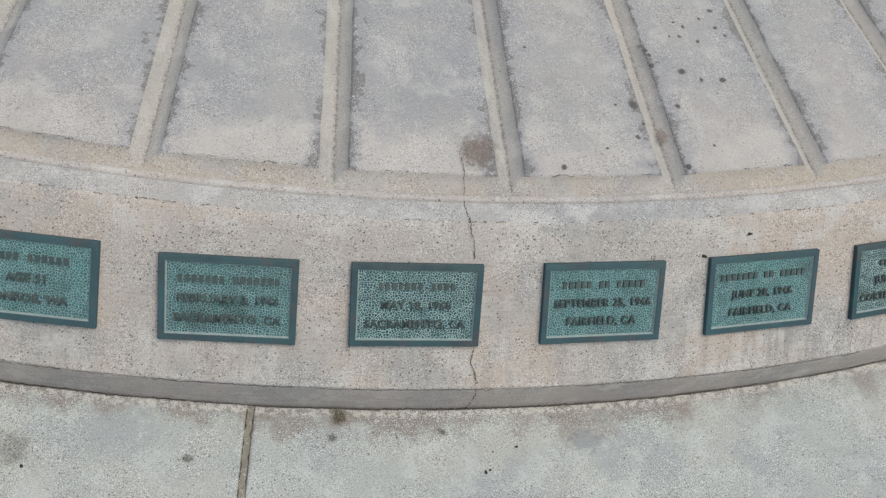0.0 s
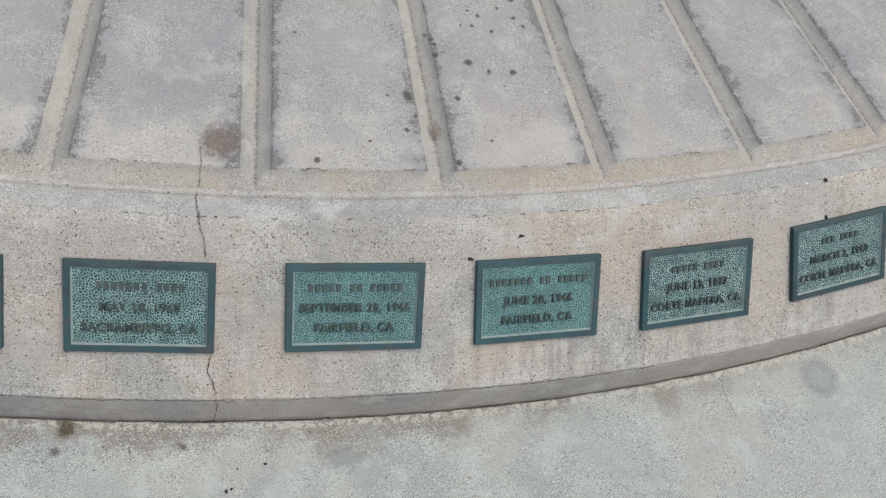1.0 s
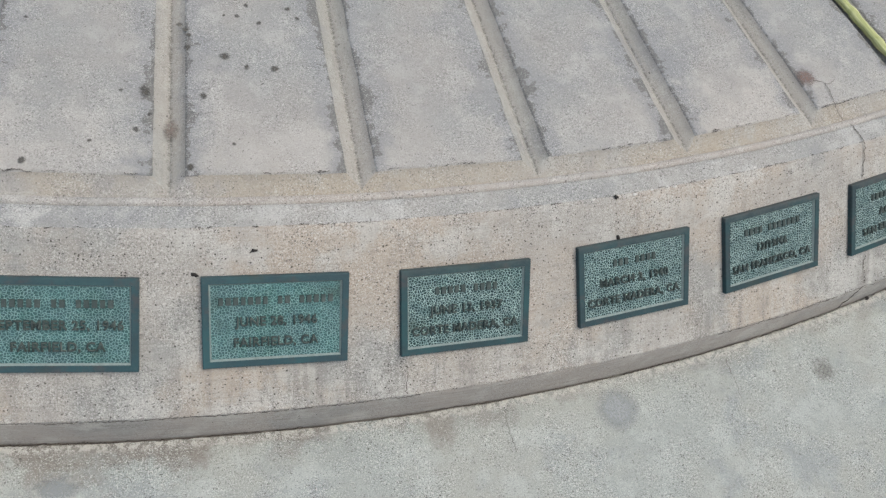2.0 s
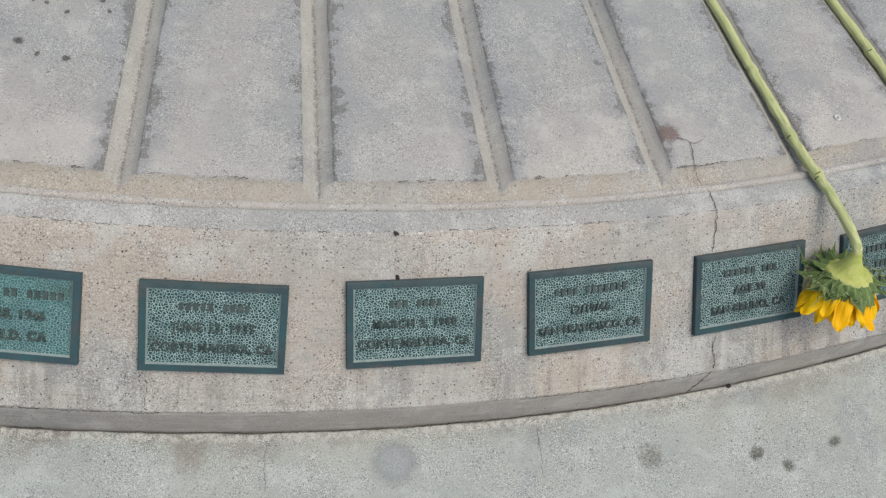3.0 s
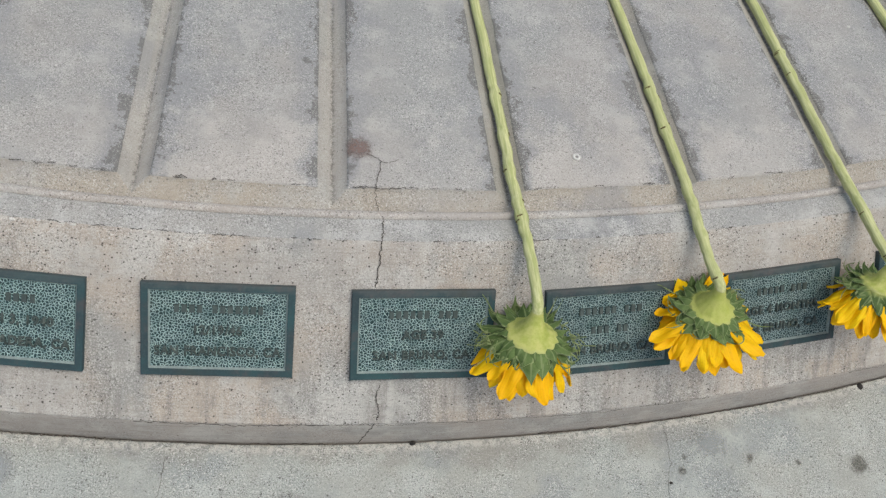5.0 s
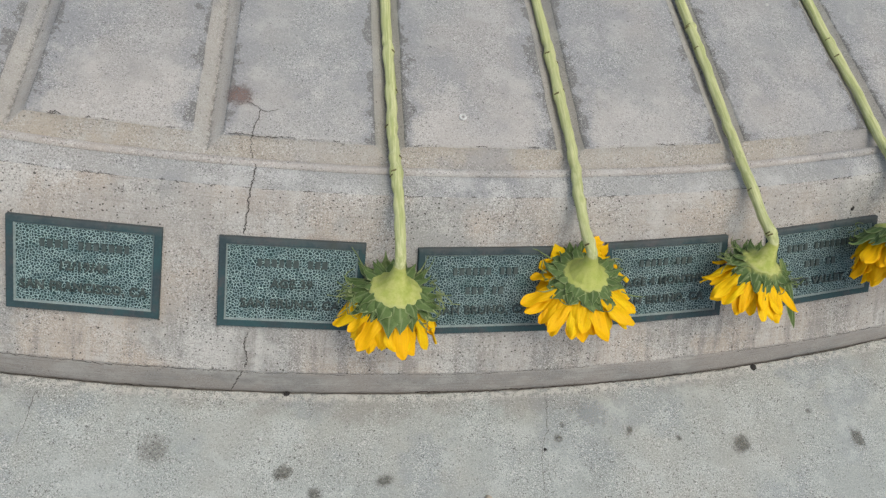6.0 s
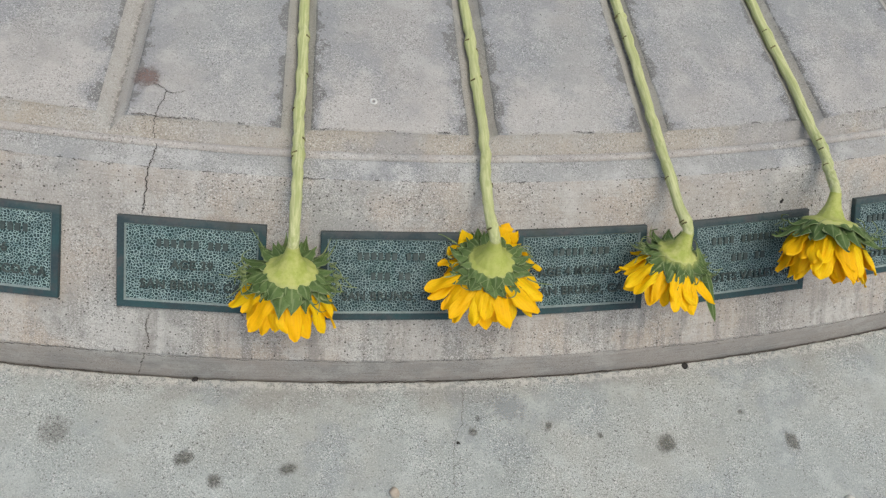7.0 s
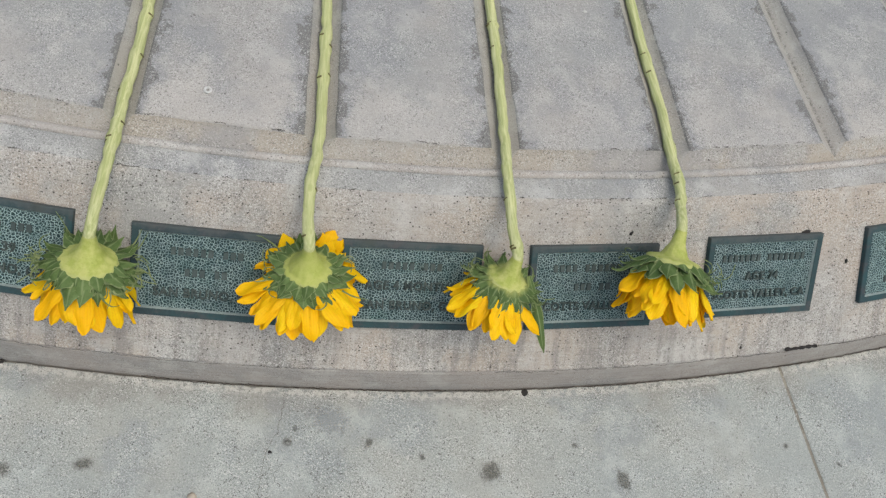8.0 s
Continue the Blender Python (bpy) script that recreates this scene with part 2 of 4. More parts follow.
def bronze(name, cell):
    """Weathered bronze with verdigris; the red of the object's colour gives how green it is."""
    m = Tree(name)
    at = m.own()
    info = m.t.nodes.new("ShaderNodeObjectInfo")
    tint = m.t.nodes.new("ShaderNodeSeparateColor")
    m.put(tint.inputs[0], info.outputs["Color"])
    shift = m.add("ShaderNodeVectorMath", {0: at, 1: m.add("ShaderNodeCombineXYZ", {0: m.calc("MULTIPLY", info.outputs["Random"], 40.0)})}, operation="ADD")
    cloud = m.noise(shift, 15.0, 5, 0.65)
    if cell:
        body = m.mix(m.ramp(cloud, 0.35, 0.66), (0.046, 0.073, 0.093), (0.043, 0.102, 0.122))
        green = m.mix(m.ramp(cloud, 0.35, 0.66), (0.102, 0.205, 0.230), (0.130, 0.315, 0.318))
        c = m.mix(tint.outputs[0], body, green)
        c = m.mix(m.calc("MULTIPLY", m.ramp(m.noise(shift, 17.0, 4, 0.6), 0.50, 0.66), 0.6), c, (0.040, 0.150, 0.125))
        wob = m.add("ShaderNodeVectorMath", {0: shift, 1: m.stretch(m.noise(shift, 120.0, 4, 0.7, "Color"), 0.0062, 0.0062, 0.0)}, operation="ADD")
        edge = m.add("ShaderNodeTexVoronoi", {"Vector": wob, "Scale": 250.0, "Randomness": 1.0}, "Distance", feature="DISTANCE_TO_EDGE", voronoi_dimensions="2D")
        own_cell = m.t.nodes.new("ShaderNodeSeparateColor")
        m.put(own_cell.inputs[0], m.add("ShaderNodeTexVoronoi", {"Vector": wob, "Scale": 250.0, "Randomness": 1.0}, "Color", voronoi_dimensions="2D"))
        c = m.mix(m.calc("MULTIPLY", own_cell.outputs[0], 0.6), c, m.mix(tint.outputs[0], (0.080, 0.128, 0.138), (0.090, 0.215, 0.215)))
        pit = m.ramp(edge, 0.10, 0.20)
        c = m.mix(m.calc("MULTIPLY", pit, m.ramp(tint.outputs[0], 0.45, 0.8, 0.85, 0.50)), c, (0.020, 0.043, 0.046))
        vein = m.ramp(edge, 0.16, 0.05)
        amount = m.ramp(m.noise(shift, 55.0, 5, 0.75), 0.36, 0.60, 0.50, 1.0)
        c = m.mix(m.calc("MULTIPLY", m.calc("MULTIPLY", vein, amount), m.calc("MULTIPLY", m.ramp(tint.outputs[0], 0.5, 0.8, 1.0, 0.50), m.ramp(tint.outputs[0], 0.2, 0.36, 0.78, 1.0))), c, m.mix(tint.outputs[0], (0.47, 0.57, 0.56), (0.46, 0.68, 0.66)))
        grit = m.noise(shift, 700.0, 3, 0.8)
        c = m.mix(m.calc("MULTIPLY", m.ramp(grit, 0.52, 0.66), 0.45), c, (0.012, 0.022, 0.026))
        n = m.bump(m.calc("ADD", vein, m.calc("MULTIPLY", grit, 0.4)), 0.0016, 0.9)
    else:
        body = m.mix(m.ramp(cloud, 0.35, 0.68), (0.0288, 0.0424, 0.0479), (0.0274, 0.0672, 0.0713))
        green = m.mix(m.ramp(cloud, 0.35, 0.68), (0.036, 0.068, 0.082), (0.038, 0.095, 0.108))
        c = m.mix(tint.outputs[0], body, green)
        grain = m.noise(shift, 240.0, 4, 0.6)
        c = m.mix(m.calc("MULTIPLY", m.ramp(grain, 0.5, 0.75), 0.45), c, (0.0673, 0.0978, 0.101))
        c = m.mix(m.calc("MULTIPLY", m.ramp(m.noise(shift, 26.0, 5, 0.7), 0.50, 0.66), 0.7), c, (0.075, 0.072, 0.076))
        # bare brown bronze along the upper edge
        sep = m.t.nodes.new("ShaderNodeSeparateXYZ")
        m.put(sep.inputs[0], at)
        bare = m.calc("ADD", sep.outputs[1], m.calc("MULTIPLY", m.calc("SUBTRACT", m.noise(shift, 30.0, 4, 0.7), 0.5), 0.05))
        c = m.mix(m.calc("MULTIPLY", m.ramp(bare, 0.052, 0.066), m.ramp(tint.outputs[0], 0.2, 0.8, 0.50, 0.10)), c, (0.108, 0.106, 0.104))
        n = m.bump(grain, 0.0008, 0.6)
    stain = m.noise(shift, 9.0, 4, 0.6)
    c = m.mix(m.calc("MULTIPLY", m.ramp(stain, 0.60, 0.75), 0.5), c, (0.05, 0.055, 0.04))
    return m.done(c, m.ramp(cloud, 0.3, 0.7, 0.6, 0.8), n, **{"Specular IOR Level": 0.22})


FIELD = bronze("pebbled bronze field", True)
RIM = bronze("bronze rim", False)


def lettering_bronze():
    m = Tree("worn bronze lettering")
    at = m.own()
    g = m.noise(at, 160.0, 4)
    c = m.mix(g, (0.034, 0.052, 0.050), (0.076, 0.100, 0.095))
    c = m.mix(m.calc("MULTIPLY", m.ramp(m.noise(m.place(), 60.0, 4, 0.7), 0.52, 0.66), 0.35), c, (0.13, 0.16, 0.15))
    return m.done(c, 0.5, m.bump(g, 0.0005, 0.5), Metallic=0.2)


LETTER = lettering_bronze()
# patina of the inner edges, lightened in colour for the light they catch
PALE = plain_dark("lit edge patina", (0.215, 0.265, 0.258), 0.6)


def plant(name, a, b, c, scale, rough, streak=(1, 1, 1), thin=0.0, root=None, rim=None, margin=None, veins=None):
    m = Tree(name)
    at = m.own()
    info = m.t.nodes.new("ShaderNodeObjectInfo")
    s = m.stretch(at, *streak)
    f = m.noise(s, scale, 4, 0.6)
    fine = m.noise(s, scale * 6, 4, 0.65)
    col = m.mix(m.ramp(f, 0.32, 0.66), a, b)
    col = m.mix(m.calc("MULTIPLY", info.outputs["Random"], 0.75), col, c)
    col = m.mix(m.calc("MULTIPLY", m.ramp(fine, 0.52, 0.75), 0.4), col, tuple(v * 0.62 for v in a))
    if margin is not None or veins is not None:
        node = m.t.nodes.new("ShaderNodeAttribute")
        node.attribute_name = "across"
        across = node.outputs["Fac"]
    if margin is not None:
        # a pale downy edge and midrib
        col = m.mix(m.calc("MULTIPLY", m.ramp(m.calc("ADD", across, m.calc("MULTIPLY", fine, 0.25)), 0.93, 1.08), 0.8), col, margin)
        col = m.mix(m.calc("MULTIPLY", m.ramp(across, 0.16, 0.03), 0.45), col, margin)
    if veins is not None:
        line = m.add("ShaderNodeMath", {0: m.calc("MULTIPLY", across, 21.0)}, operation="SINE")
        col = m.mix(m.calc("MULTIPLY", m.ramp(line, 0.3, 1.0), 0.35), col, veins)
        node = m.t.nodes.new("ShaderNodeAttribute")
        node.attribute_name = "along"
        col = m.mix(m.calc("MULTIPLY", m.ramp(node.outputs["Fac"], 0.35, 0.05), 0.6), col, veins)
    if root is not None:
        # paler towards the foot, near the middle of the head
        far = m.add("ShaderNodeVectorMath", {0: at}, "Value", operation="LENGTH")
        far = m.calc("ADD", far, m.calc("MULTIPLY", m.calc("SUBTRACT", f, 0.5), 0.012))
        col = m.mix(m.ramp(far, 0.036, 0.026), col, root)
    if rim is not None:
        node = m.t.nodes.new("ShaderNodeAttribute")
        node.attribute_name = "along"
        far = m.calc("ADD", node.outputs["Fac"], m.calc("MULTIPLY", m.calc("SUBTRACT", fine, 0.5), 0.25))
        col = m.mix(m.ramp(far, 0.80, 0.98), col, rim)
    n = m.bump(fine, 0.0007, 0.6, m.bump(f, 0.001, 0.5))
    m.done(col, rough, n, **{"Specular IOR Level": 0.22})
    if thin:
        glow = m.t.nodes.new("ShaderNodeBsdfTranslucent")
        m.put(glow.inputs["Color"], col)
        blend = m.t.nodes.new("ShaderNodeMixShader")
        m.put(blend.inputs[0], thin)
        m.put(blend.inputs[1], m.bsdf.outputs[0])
        m.put(blend.inputs[2], glow.outputs[0])
        m.put(m.t.nodes["Material Output"].inputs["Surface"], blend.outputs[0])
    return m.mat


PETAL = plant("yellow petal", (0.97, 0.66, 0.005), (0.98, 0.76, 0.012), (0.96, 0.54, 0.003), 45.0, 0.55, (1, 1, 1), 0.32, veins=(0.88, 0.42, 0.004))
BRACT = plant("green bract", (0.095, 0.155, 0.045), (0.160, 0.235, 0.080), (0.060, 0.105, 0.030), 60.0, 0.6, (1, 1, 1), 0.2, (0.37, 0.40, 0.125), margin=(0.33, 0.39, 0.19))
THREAD = plant("pale bract tip", (0.20, 0.26, 0.10), (0.36, 0.40, 0.19), (0.14, 0.20, 0.07), 60.0, 0.6, (1, 1, 1), 0.2)
CALYX = plant("pale green calyx", (0.31, 0.36, 0.075), (0.47, 0.48, 0.165), (0.37, 0.41, 0.10), 75.0, 0.6, rim=(0.44, 0.46, 0.19))
STEM = plant("green stem", (0.35, 0.39, 0.155), (0.58, 0.59, 0.32), (0.46, 0.48, 0.23), 24.0, 0.6, (13, 0.6, 13))
SCAR = plant("leaf scar", (0.09, 0.075, 0.035), (0.22, 0.20, 0.09), (0.15, 0.13, 0.055), 90.0, 0.8)
SEED = plant("brown seed disc", (0.05, 0.03, 0.015), (0.12, 0.07, 0.03), (0.08, 0.05, 0.02), 300.0, 0.8)

# ---- the ground ----
R_KERB, PAVE_OUT = 4.3785, 7.6


def annulus(bm, r0, r1, z, n, a0=0.0, a1=2 * math.pi, rows=1):
    grid = []
    for i in range(n + 1):
        a = a0 + (a1 - a0) * i / n
        grid.append([bm.verts.new(polar(r0 + (r1 - r0) * j / rows, a, z)) for j in range(rows + 1)])
    for i in range(n):
        for j in range(rows):
            bm.faces.new((grid[i][j], grid[i + 1][j], grid[i + 1][j + 1], grid[i][j + 1]))
    return grid


bm = bmesh.new()
annulus(bm, 3.5, 1500.0, -0.012, 96)
ground = part("ground", bm, PAVEMENT, None)
tagged(ground, "wide grey concrete ground under an overcast sky", "ground", kind="structure")
bm = bmesh.new()
annulus(bm, PAVE_OUT + 0.01, 1400.0, 0.0, 96)
tagged(part("pavement", bm, PAVEMENT, None), "grey broom-finished concrete pavement round the memorial", "pavement", kind="structure")


def slab(bm, r0, r1, a0, a1, gap0, gap1):
    """One poured slab with rounded arrises, between two radial joints."""
    n, e = (240 if abs(a0 + a1) < 1 else 26), 0.006
    levels = [(-0.03, 0.0), (-e * 0.8, 0.0), (-e * 0.2, e * 0.35), (0.0, e)]
    loops = []
    for z, inset in levels:
        ri, ro = r0 + inset * 0.5, r1 - inset
        g, h = gap0 + inset, gap1 + inset
        loop = []
        for i in range(n + 1):
            a = a0 + g / ri + (a1 - a0 - (g + h) / ri) * i / n
            ragged = 0.0014 + 0.0020 * noise.noise(Vector((a * 60, 0, 0))) + 0.0028 * noise.noise(Vector((a * 420, 4, 0)))
            loop.append(bm.verts.new(polar(ri + max(0.0, ragged), a, z)))
        loop += [bm.verts.new(polar(ro, a1 - h / ro - (a1 - a0 - (g + h) / ro) * i / n, z)) for i in range(n + 1)]
        loops.append(loop)
    for lo, hi in zip(loops, loops[1:]):
        for i in range(len(lo)):
            j = (i + 1) % len(lo)
            bm.faces.new((lo[i], lo[j], hi[j], hi[i]))
    top = loops[-1]
    for i in range(n):
        bm.faces.new((top[i], top[i + 1], top[2 * n - i], top[2 * n + 1 - i]))


JOINTS = [-0.2655, 0.4800]
JOINTS += [0.4800 + (2 * math.pi - 0.7455) * k / 8 for k in range(1, 8)]
pavement_slabs = tagged(empty("pavement"), "grey concrete slabs with tooled joints round the memorial", "pavement", kind="structure")
for k, a0 in enumerate(JOINTS):
    a1 = JOINTS[k + 1] if k + 1 < len(JOINTS) else JOINTS[0] + 2 * math.pi
    bm = bmesh.new()
    gaps = [0.0052 if j == 0 else 0.0012 for j in (k, (k + 1) % len(JOINTS))]
    slab(bm, R_KERB + 0.001, PAVE_OUT, a0, a1, *gaps)
    bmesh.ops.recalc_face_normals(bm, faces=bm.faces)
    part("slab", bm, PAVEMENT, pavement_slabs)

bm = bmesh.new()
rows = [[bm.verts.new(polar(r, JOINTS[0] + x / r, -0.0045 - 0.002 * (abs(x) < 0.002))) for x in (-0.006, -0.002, 0.002, 0.006)] for r in [R_KERB + 0.002 + 0.02 * i for i in range(60)]]
for lo, hi in zip(rows, rows[1:]):
    for i in range(3):
        bm.faces.new((lo[i], lo[i + 1], hi[i + 1], hi[i]))
part("joint_filler", bm, JOINT, pavement_slabs, "dirty grey filler in a wide tooled joint")
bm = bmesh.new()
rows = [[bm.verts.new(polar(r, JOINTS[1] + x / r, -0.0022 + 0.0012 * noise.noise(Vector((r * 60, x * 400, 3))))) for x in (-0.006, -0.002, 0.002, 0.006)] for r in [R_KERB + 0.002 + 0.008 * i for i in range(140)]]
for lo, hi in zip(rows, rows[1:]):
    for i in range(3):
        bm.faces.new((lo[i], lo[i + 1], hi[i + 1], hi[i]))
part("joint_filler", bm, JOINT, pavement_slabs, "grey dirt packed in a narrow joint")

# ---- the dial: kerb, bevel that carries the plaques, ledge, and the fluted disc ----
FACE_R, FACE_Z, SLOPE = 4.3277, 0.1162, 0.996
Z_FLOOR, Z_PANEL = 0.2500, 0.2655
R_RISER, R_PANEL, R_INNER = 4.1125, 4.0910, 2.4


def face_z(r):
    return FACE_Z + SLOPE * (FACE_R - r)


def surface_z(r):
    """Height of the dial's outside at the distance r from its centre."""
    if r > 4.3785:
        return 0.0
    if r > 4.3725:
        return 0.0715 * (4.3785 - r) / 0.006
    if r > 4.186:
        return face_z(r)
    if r > 4.129:
        return 0.2565 + 0.004 * min(1.0, (r - 4.129) / 0.04)
    return Z_PANEL if r < R_PANEL else 0.2550


def spin(profile, cuts, noise_amount, name, material, parent):
    """A ring from a profile of (distance, height), uneven by a little noise."""
    bm = bmesh.new()
    grid = []
    for a in cuts:
        col = []
        for r, z in profile:
            p = polar(r, a, z)
            w = noise.noise(p * 9.0) * 0.6 + noise.noise(p * 38.0) * 0.4
            w2 = noise.noise(p * 9.0 + Vector((7, 3, 1))) * 0.6 + noise.noise(p * 38.0 + Vector((7, 3, 1))) * 0.4
            col.append(bm.verts.new(polar(r + noise_amount * w, a, z + noise_amount * w2)))
        grid.append(col)
    for i in range(len(cuts)):
        nxt = grid[(i + 1) % len(cuts)]
        for j in range(len(profile) - 1):
            bm.faces.new((grid[i][j], nxt[j], nxt[j + 1], grid[i][j + 1]))
    bmesh.ops.recalc_face_normals(bm, faces=bm.faces)
    return smooth(part(name, bm, material, parent))


NEAR = (-0.48, 0.66)
CUTS = [NEAR[0] + (NEAR[1] - NEAR[0]) * i / 420 for i in range(420)]
CUTS += [NEAR[1] + (2 * math.pi - NEAR[1] + NEAR[0]) * i / 160 for i in range(160)]
dial = tagged(empty("sundial_base"), "round weathered concrete memorial with radial grooves and sloping rim", "memorial")
spin([(4.3790, -0.05), (4.3785, 0.0), (4.3770, 0.02), (4.3745, 0.060), (4.3725, 0.0690), (4.3690, 0.0705)], CUTS, 0.0010, "kerb", KERB, dial)
bevel = [(4.3690, 0.0715), (4.3738, 0.0712), (4.3735, 0.0726), (4.3700, 0.0748)]
bevel += [(r, face_z(r)) for r in [4.364 - 0.0104 * k for k in range(17)]]
bevel += [(4.1875, 0.2546), (4.1815, 0.2590), (4.1755, 0.2612)]
spin(bevel, CUTS, 0.0011, "bevel", FACE, dial)
spin([(4.1755, 0.2612), (4.168, 0.2622), (4.158, 0.2616), (4.148, 0.2606), (4.1415, 0.2596), (4.1398, 0.2588), (4.1386, 0.2566)], CUTS, 0.0010, "ledge", LEDGE, dial)
spin([(4.1386, 0.2564), (4.1366, 0.2596), (4.1345, 0.2610), (4.1300, 0.2612), (4.1268, 0.2592), (4.1250, 0.2562), (4.122, Z_FLOOR - 0.001), (0.5, Z_FLOOR - 0.001), (0.02, Z_FLOOR - 0.001)], CUTS, 0.0007, "lip", LIP, dial)

# angles of the flutes' middle lines
FLUTES = [-0.3097, -0.2413, -0.1729, -0.1049, -0.0397, 0.0280, 0.0950, 0.1605, 0.2229, 0.2906, 0.3574, 0.4247, 0.4950]
FLUTES = [FLUTES[0] - PITCH * k for k in (2, 1)] + FLUTES + [FLUTES[-1] + PITCH * k for k in (1, 2)]


def wedge(fine, seed):
    """One panel between two flutes: a level top, a short upright arris, sides sloping to the flutes and a sloping outer end."""
    rnd = Vector((seed * 13.7, seed * 5.1, 0))
    bm = bmesh.new()
    half = PITCH / 2
    cols = [(-1, 0.0), (-1, 0.5), (-1, 0.97), (-1, 1.0), (-1, 1.18)]
    n = 12 if fine else 2
    cols += [(k / n * 2 - 1, None) for k in range(1, n)]
    cols += [(1, 1.18), (1, 1.0), (1, 0.97), (1, 0.5), (1, 0.0)]
    ends = [-0.58, 0.0, 0.5, 0.97, 1.0, 1.18]
    m = 56 if fine else 2
    grid = []
    rows = [("e", f) for f in ends] + [("t", (k + 1) / m) for k in range(m)]
    for kind, f in rows:
        line = []
        for s, g in cols:
            if kind == "e":
                r = R_RISER - (R_RISER - R_PANEL) * f
            else:
                r = R_PANEL - 0.005 - (R_PANEL - 0.005 - R_INNER) * f ** 1.5
            edge = (half * r - FLUTE * 1.18)
            x = s * (half * r - FLUTE * g) if g is not None else s * edge
            d = min(g if g is not None else 9.0, f if kind == "e" else 9.0)
            z = Z_FLOOR + (Z_PANEL - 0.0028 - Z_FLOOR) * max(0.0, min(1.0, d / 0.97))
            if d >= 1.0:
                z = Z_PANEL - (0.0012 if d < 1.1 else 0.0)
            q = Vector((x, r, 0))
            worn = noise.noise(q * 21 + rnd) * 0.6 + noise.noise(q * 70 + rnd) * 0.5
            if 0.9 < d < 1.3:
                x += 0.0022 * worn * (1 if fine else 0)
                r += 0.0018 * (noise.noise(q * 33 - rnd) + 0.5 * noise.noise(q * 90 - rnd)) * (1 if fine else 0)
            if d > 0.3:
                z += 0.0010 * worn
            line.append(bm.verts.new((x, -r, z)))
        grid.append(line)
    for i in range(len(grid) - 1):
        for j in range(len(cols) - 1):
            quad = (grid[i][j], grid[i][j + 1], grid[i + 1][j + 1], grid[i + 1][j])
            k = min(j, len(cols) - 2 - j)
            if i == k + 1 and k < 4:
                # the corner where a flute's side meets the sloping end
                if j < 4:
                    halves = ((quad[0], quad[1], quad[2], 2), (quad[0], quad[2], quad[3], 1))
                else:
                    halves = ((quad[0], quad[1], quad[3], 2), (quad[1], quad[2], quad[3], 1))
                for *tri, slot in halves:
                    f = bm.faces.new(tri)
                    f.material_index = slot if k < 2 else 0
                    f.smooth = True
                continue
            f = bm.faces.new(quad)
            f.material_index = 1 if k < 2 and k + 1 < i else 2 if i < 3 else 0
            f.smooth = True
    bmesh.ops.recalc_face_normals(bm, faces=bm.faces)
    return bm


# ---- plaques ----
PLAQUE_W, PLAQUE_H = 0.2032, 0.133
FACE_TILT = math.atan(SLOPE)


def box_ring(bm, rings):
    """Rectangular rings of (half width, half height, z), joined one to the next."""
    loops = [[bm.verts.new((sx * w, sy * h, z)) for sx, sy in ((-1, -1), (1, -1), (1, 1), (-1, 1))] for w, h, z in rings]
    for lo, hi in zip(loops, loops[1:]):
        for i in range(4):
            j = (i + 1) % 4
            bm.faces.new((lo[i], lo[j], hi[j], hi[i]))
    return loops


def text_bm(words, scale, depth):
    """Bold raised words: three close-set layers of the plain letters, stepped in height."""
    curve = bpy.data.curves.new("words", "FONT")
    curve.body, curve.size, curve.extrude, curve.offset = words, 1.0, 0.0, 0.004
    curve.resolution_u, curve.space_character = 3, 1.08
    ob = new("words", curve)
    me = bpy.data.meshes.new_from_object(ob.evaluated_get(bpy.context.evaluated_depsgraph_get()))
    bpy.data.objects.remove(ob)
    bpy.data.curves.remove(curve)
    bm = bmesh.new()
    bm.from_mesh(me)
    bpy.data.meshes.remove(me)
    xs = [v.co.x for v in bm.verts]
    middle = (min(xs) + max(xs)) / 2
    squeeze = min(0.93, 0.168 / ((max(xs) - min(xs)) * scale))
    for v in bm.verts:
        v.co = Vector(((v.co.x - middle) * scale * squeeze, (v.co.y - 0.34) * scale, 0))
    whole = bm.verts[:] + bm.edges[:] + bm.faces[:]
    layers = [bm.faces[:]]
    for k in range(2):
        layers.append([g for g in bmesh.ops.duplicate(bm, geom=whole)["geom"] if isinstance(g, bmesh.types.BMFace)])
    for faces, x, y, high in zip(layers, (0.0, -0.00032, 0.00032), (0.0, 0.00015, -0.00015), (1.0, 0.94, 0.88)):
        for v in {v for f in faces for v in f.verts}:
            v.co.x, v.co.y = v.co.x + x, v.co.y + y
        lift = bmesh.ops.extrude_face_region(bm, geom=faces)
        for v in lift["geom"]:
            if isinstance(v, bmesh.types.BMVert):
                v.co.z = depth * high
    bmesh.ops.recalc_face_normals(bm, faces=bm.faces)
    return bm


def bars_bm(words, height, depth):
    """Plain raised bars, one for each letter of the words."""
    bm = bmesh.new()
    total = (sum(words) + len(words) - 1) * CHAR * 0.97
    x = -total / 2
    for n in words:
        for k in range(n):
            l = CHAR * (0.70 if k % 3 else 0.62)
            loops = box_ring(bm, [(l / 2, height / 2, 0), (l / 2 - 0.0005, height / 2 - 0.0005, depth)])
            bm.faces.new(loops[-1])
            for loop in loops:
                for v in loop:
                    v.co.x += x + CHAR * 0.48
            x += CHAR * 0.97
        x += CHAR * 0.97
    bmesh.ops.recalc_face_normals(bm, faces=bm.faces)
    return bm


CHAR, CAP, LETTERS = 0.0104, 0.0122, 0.0187


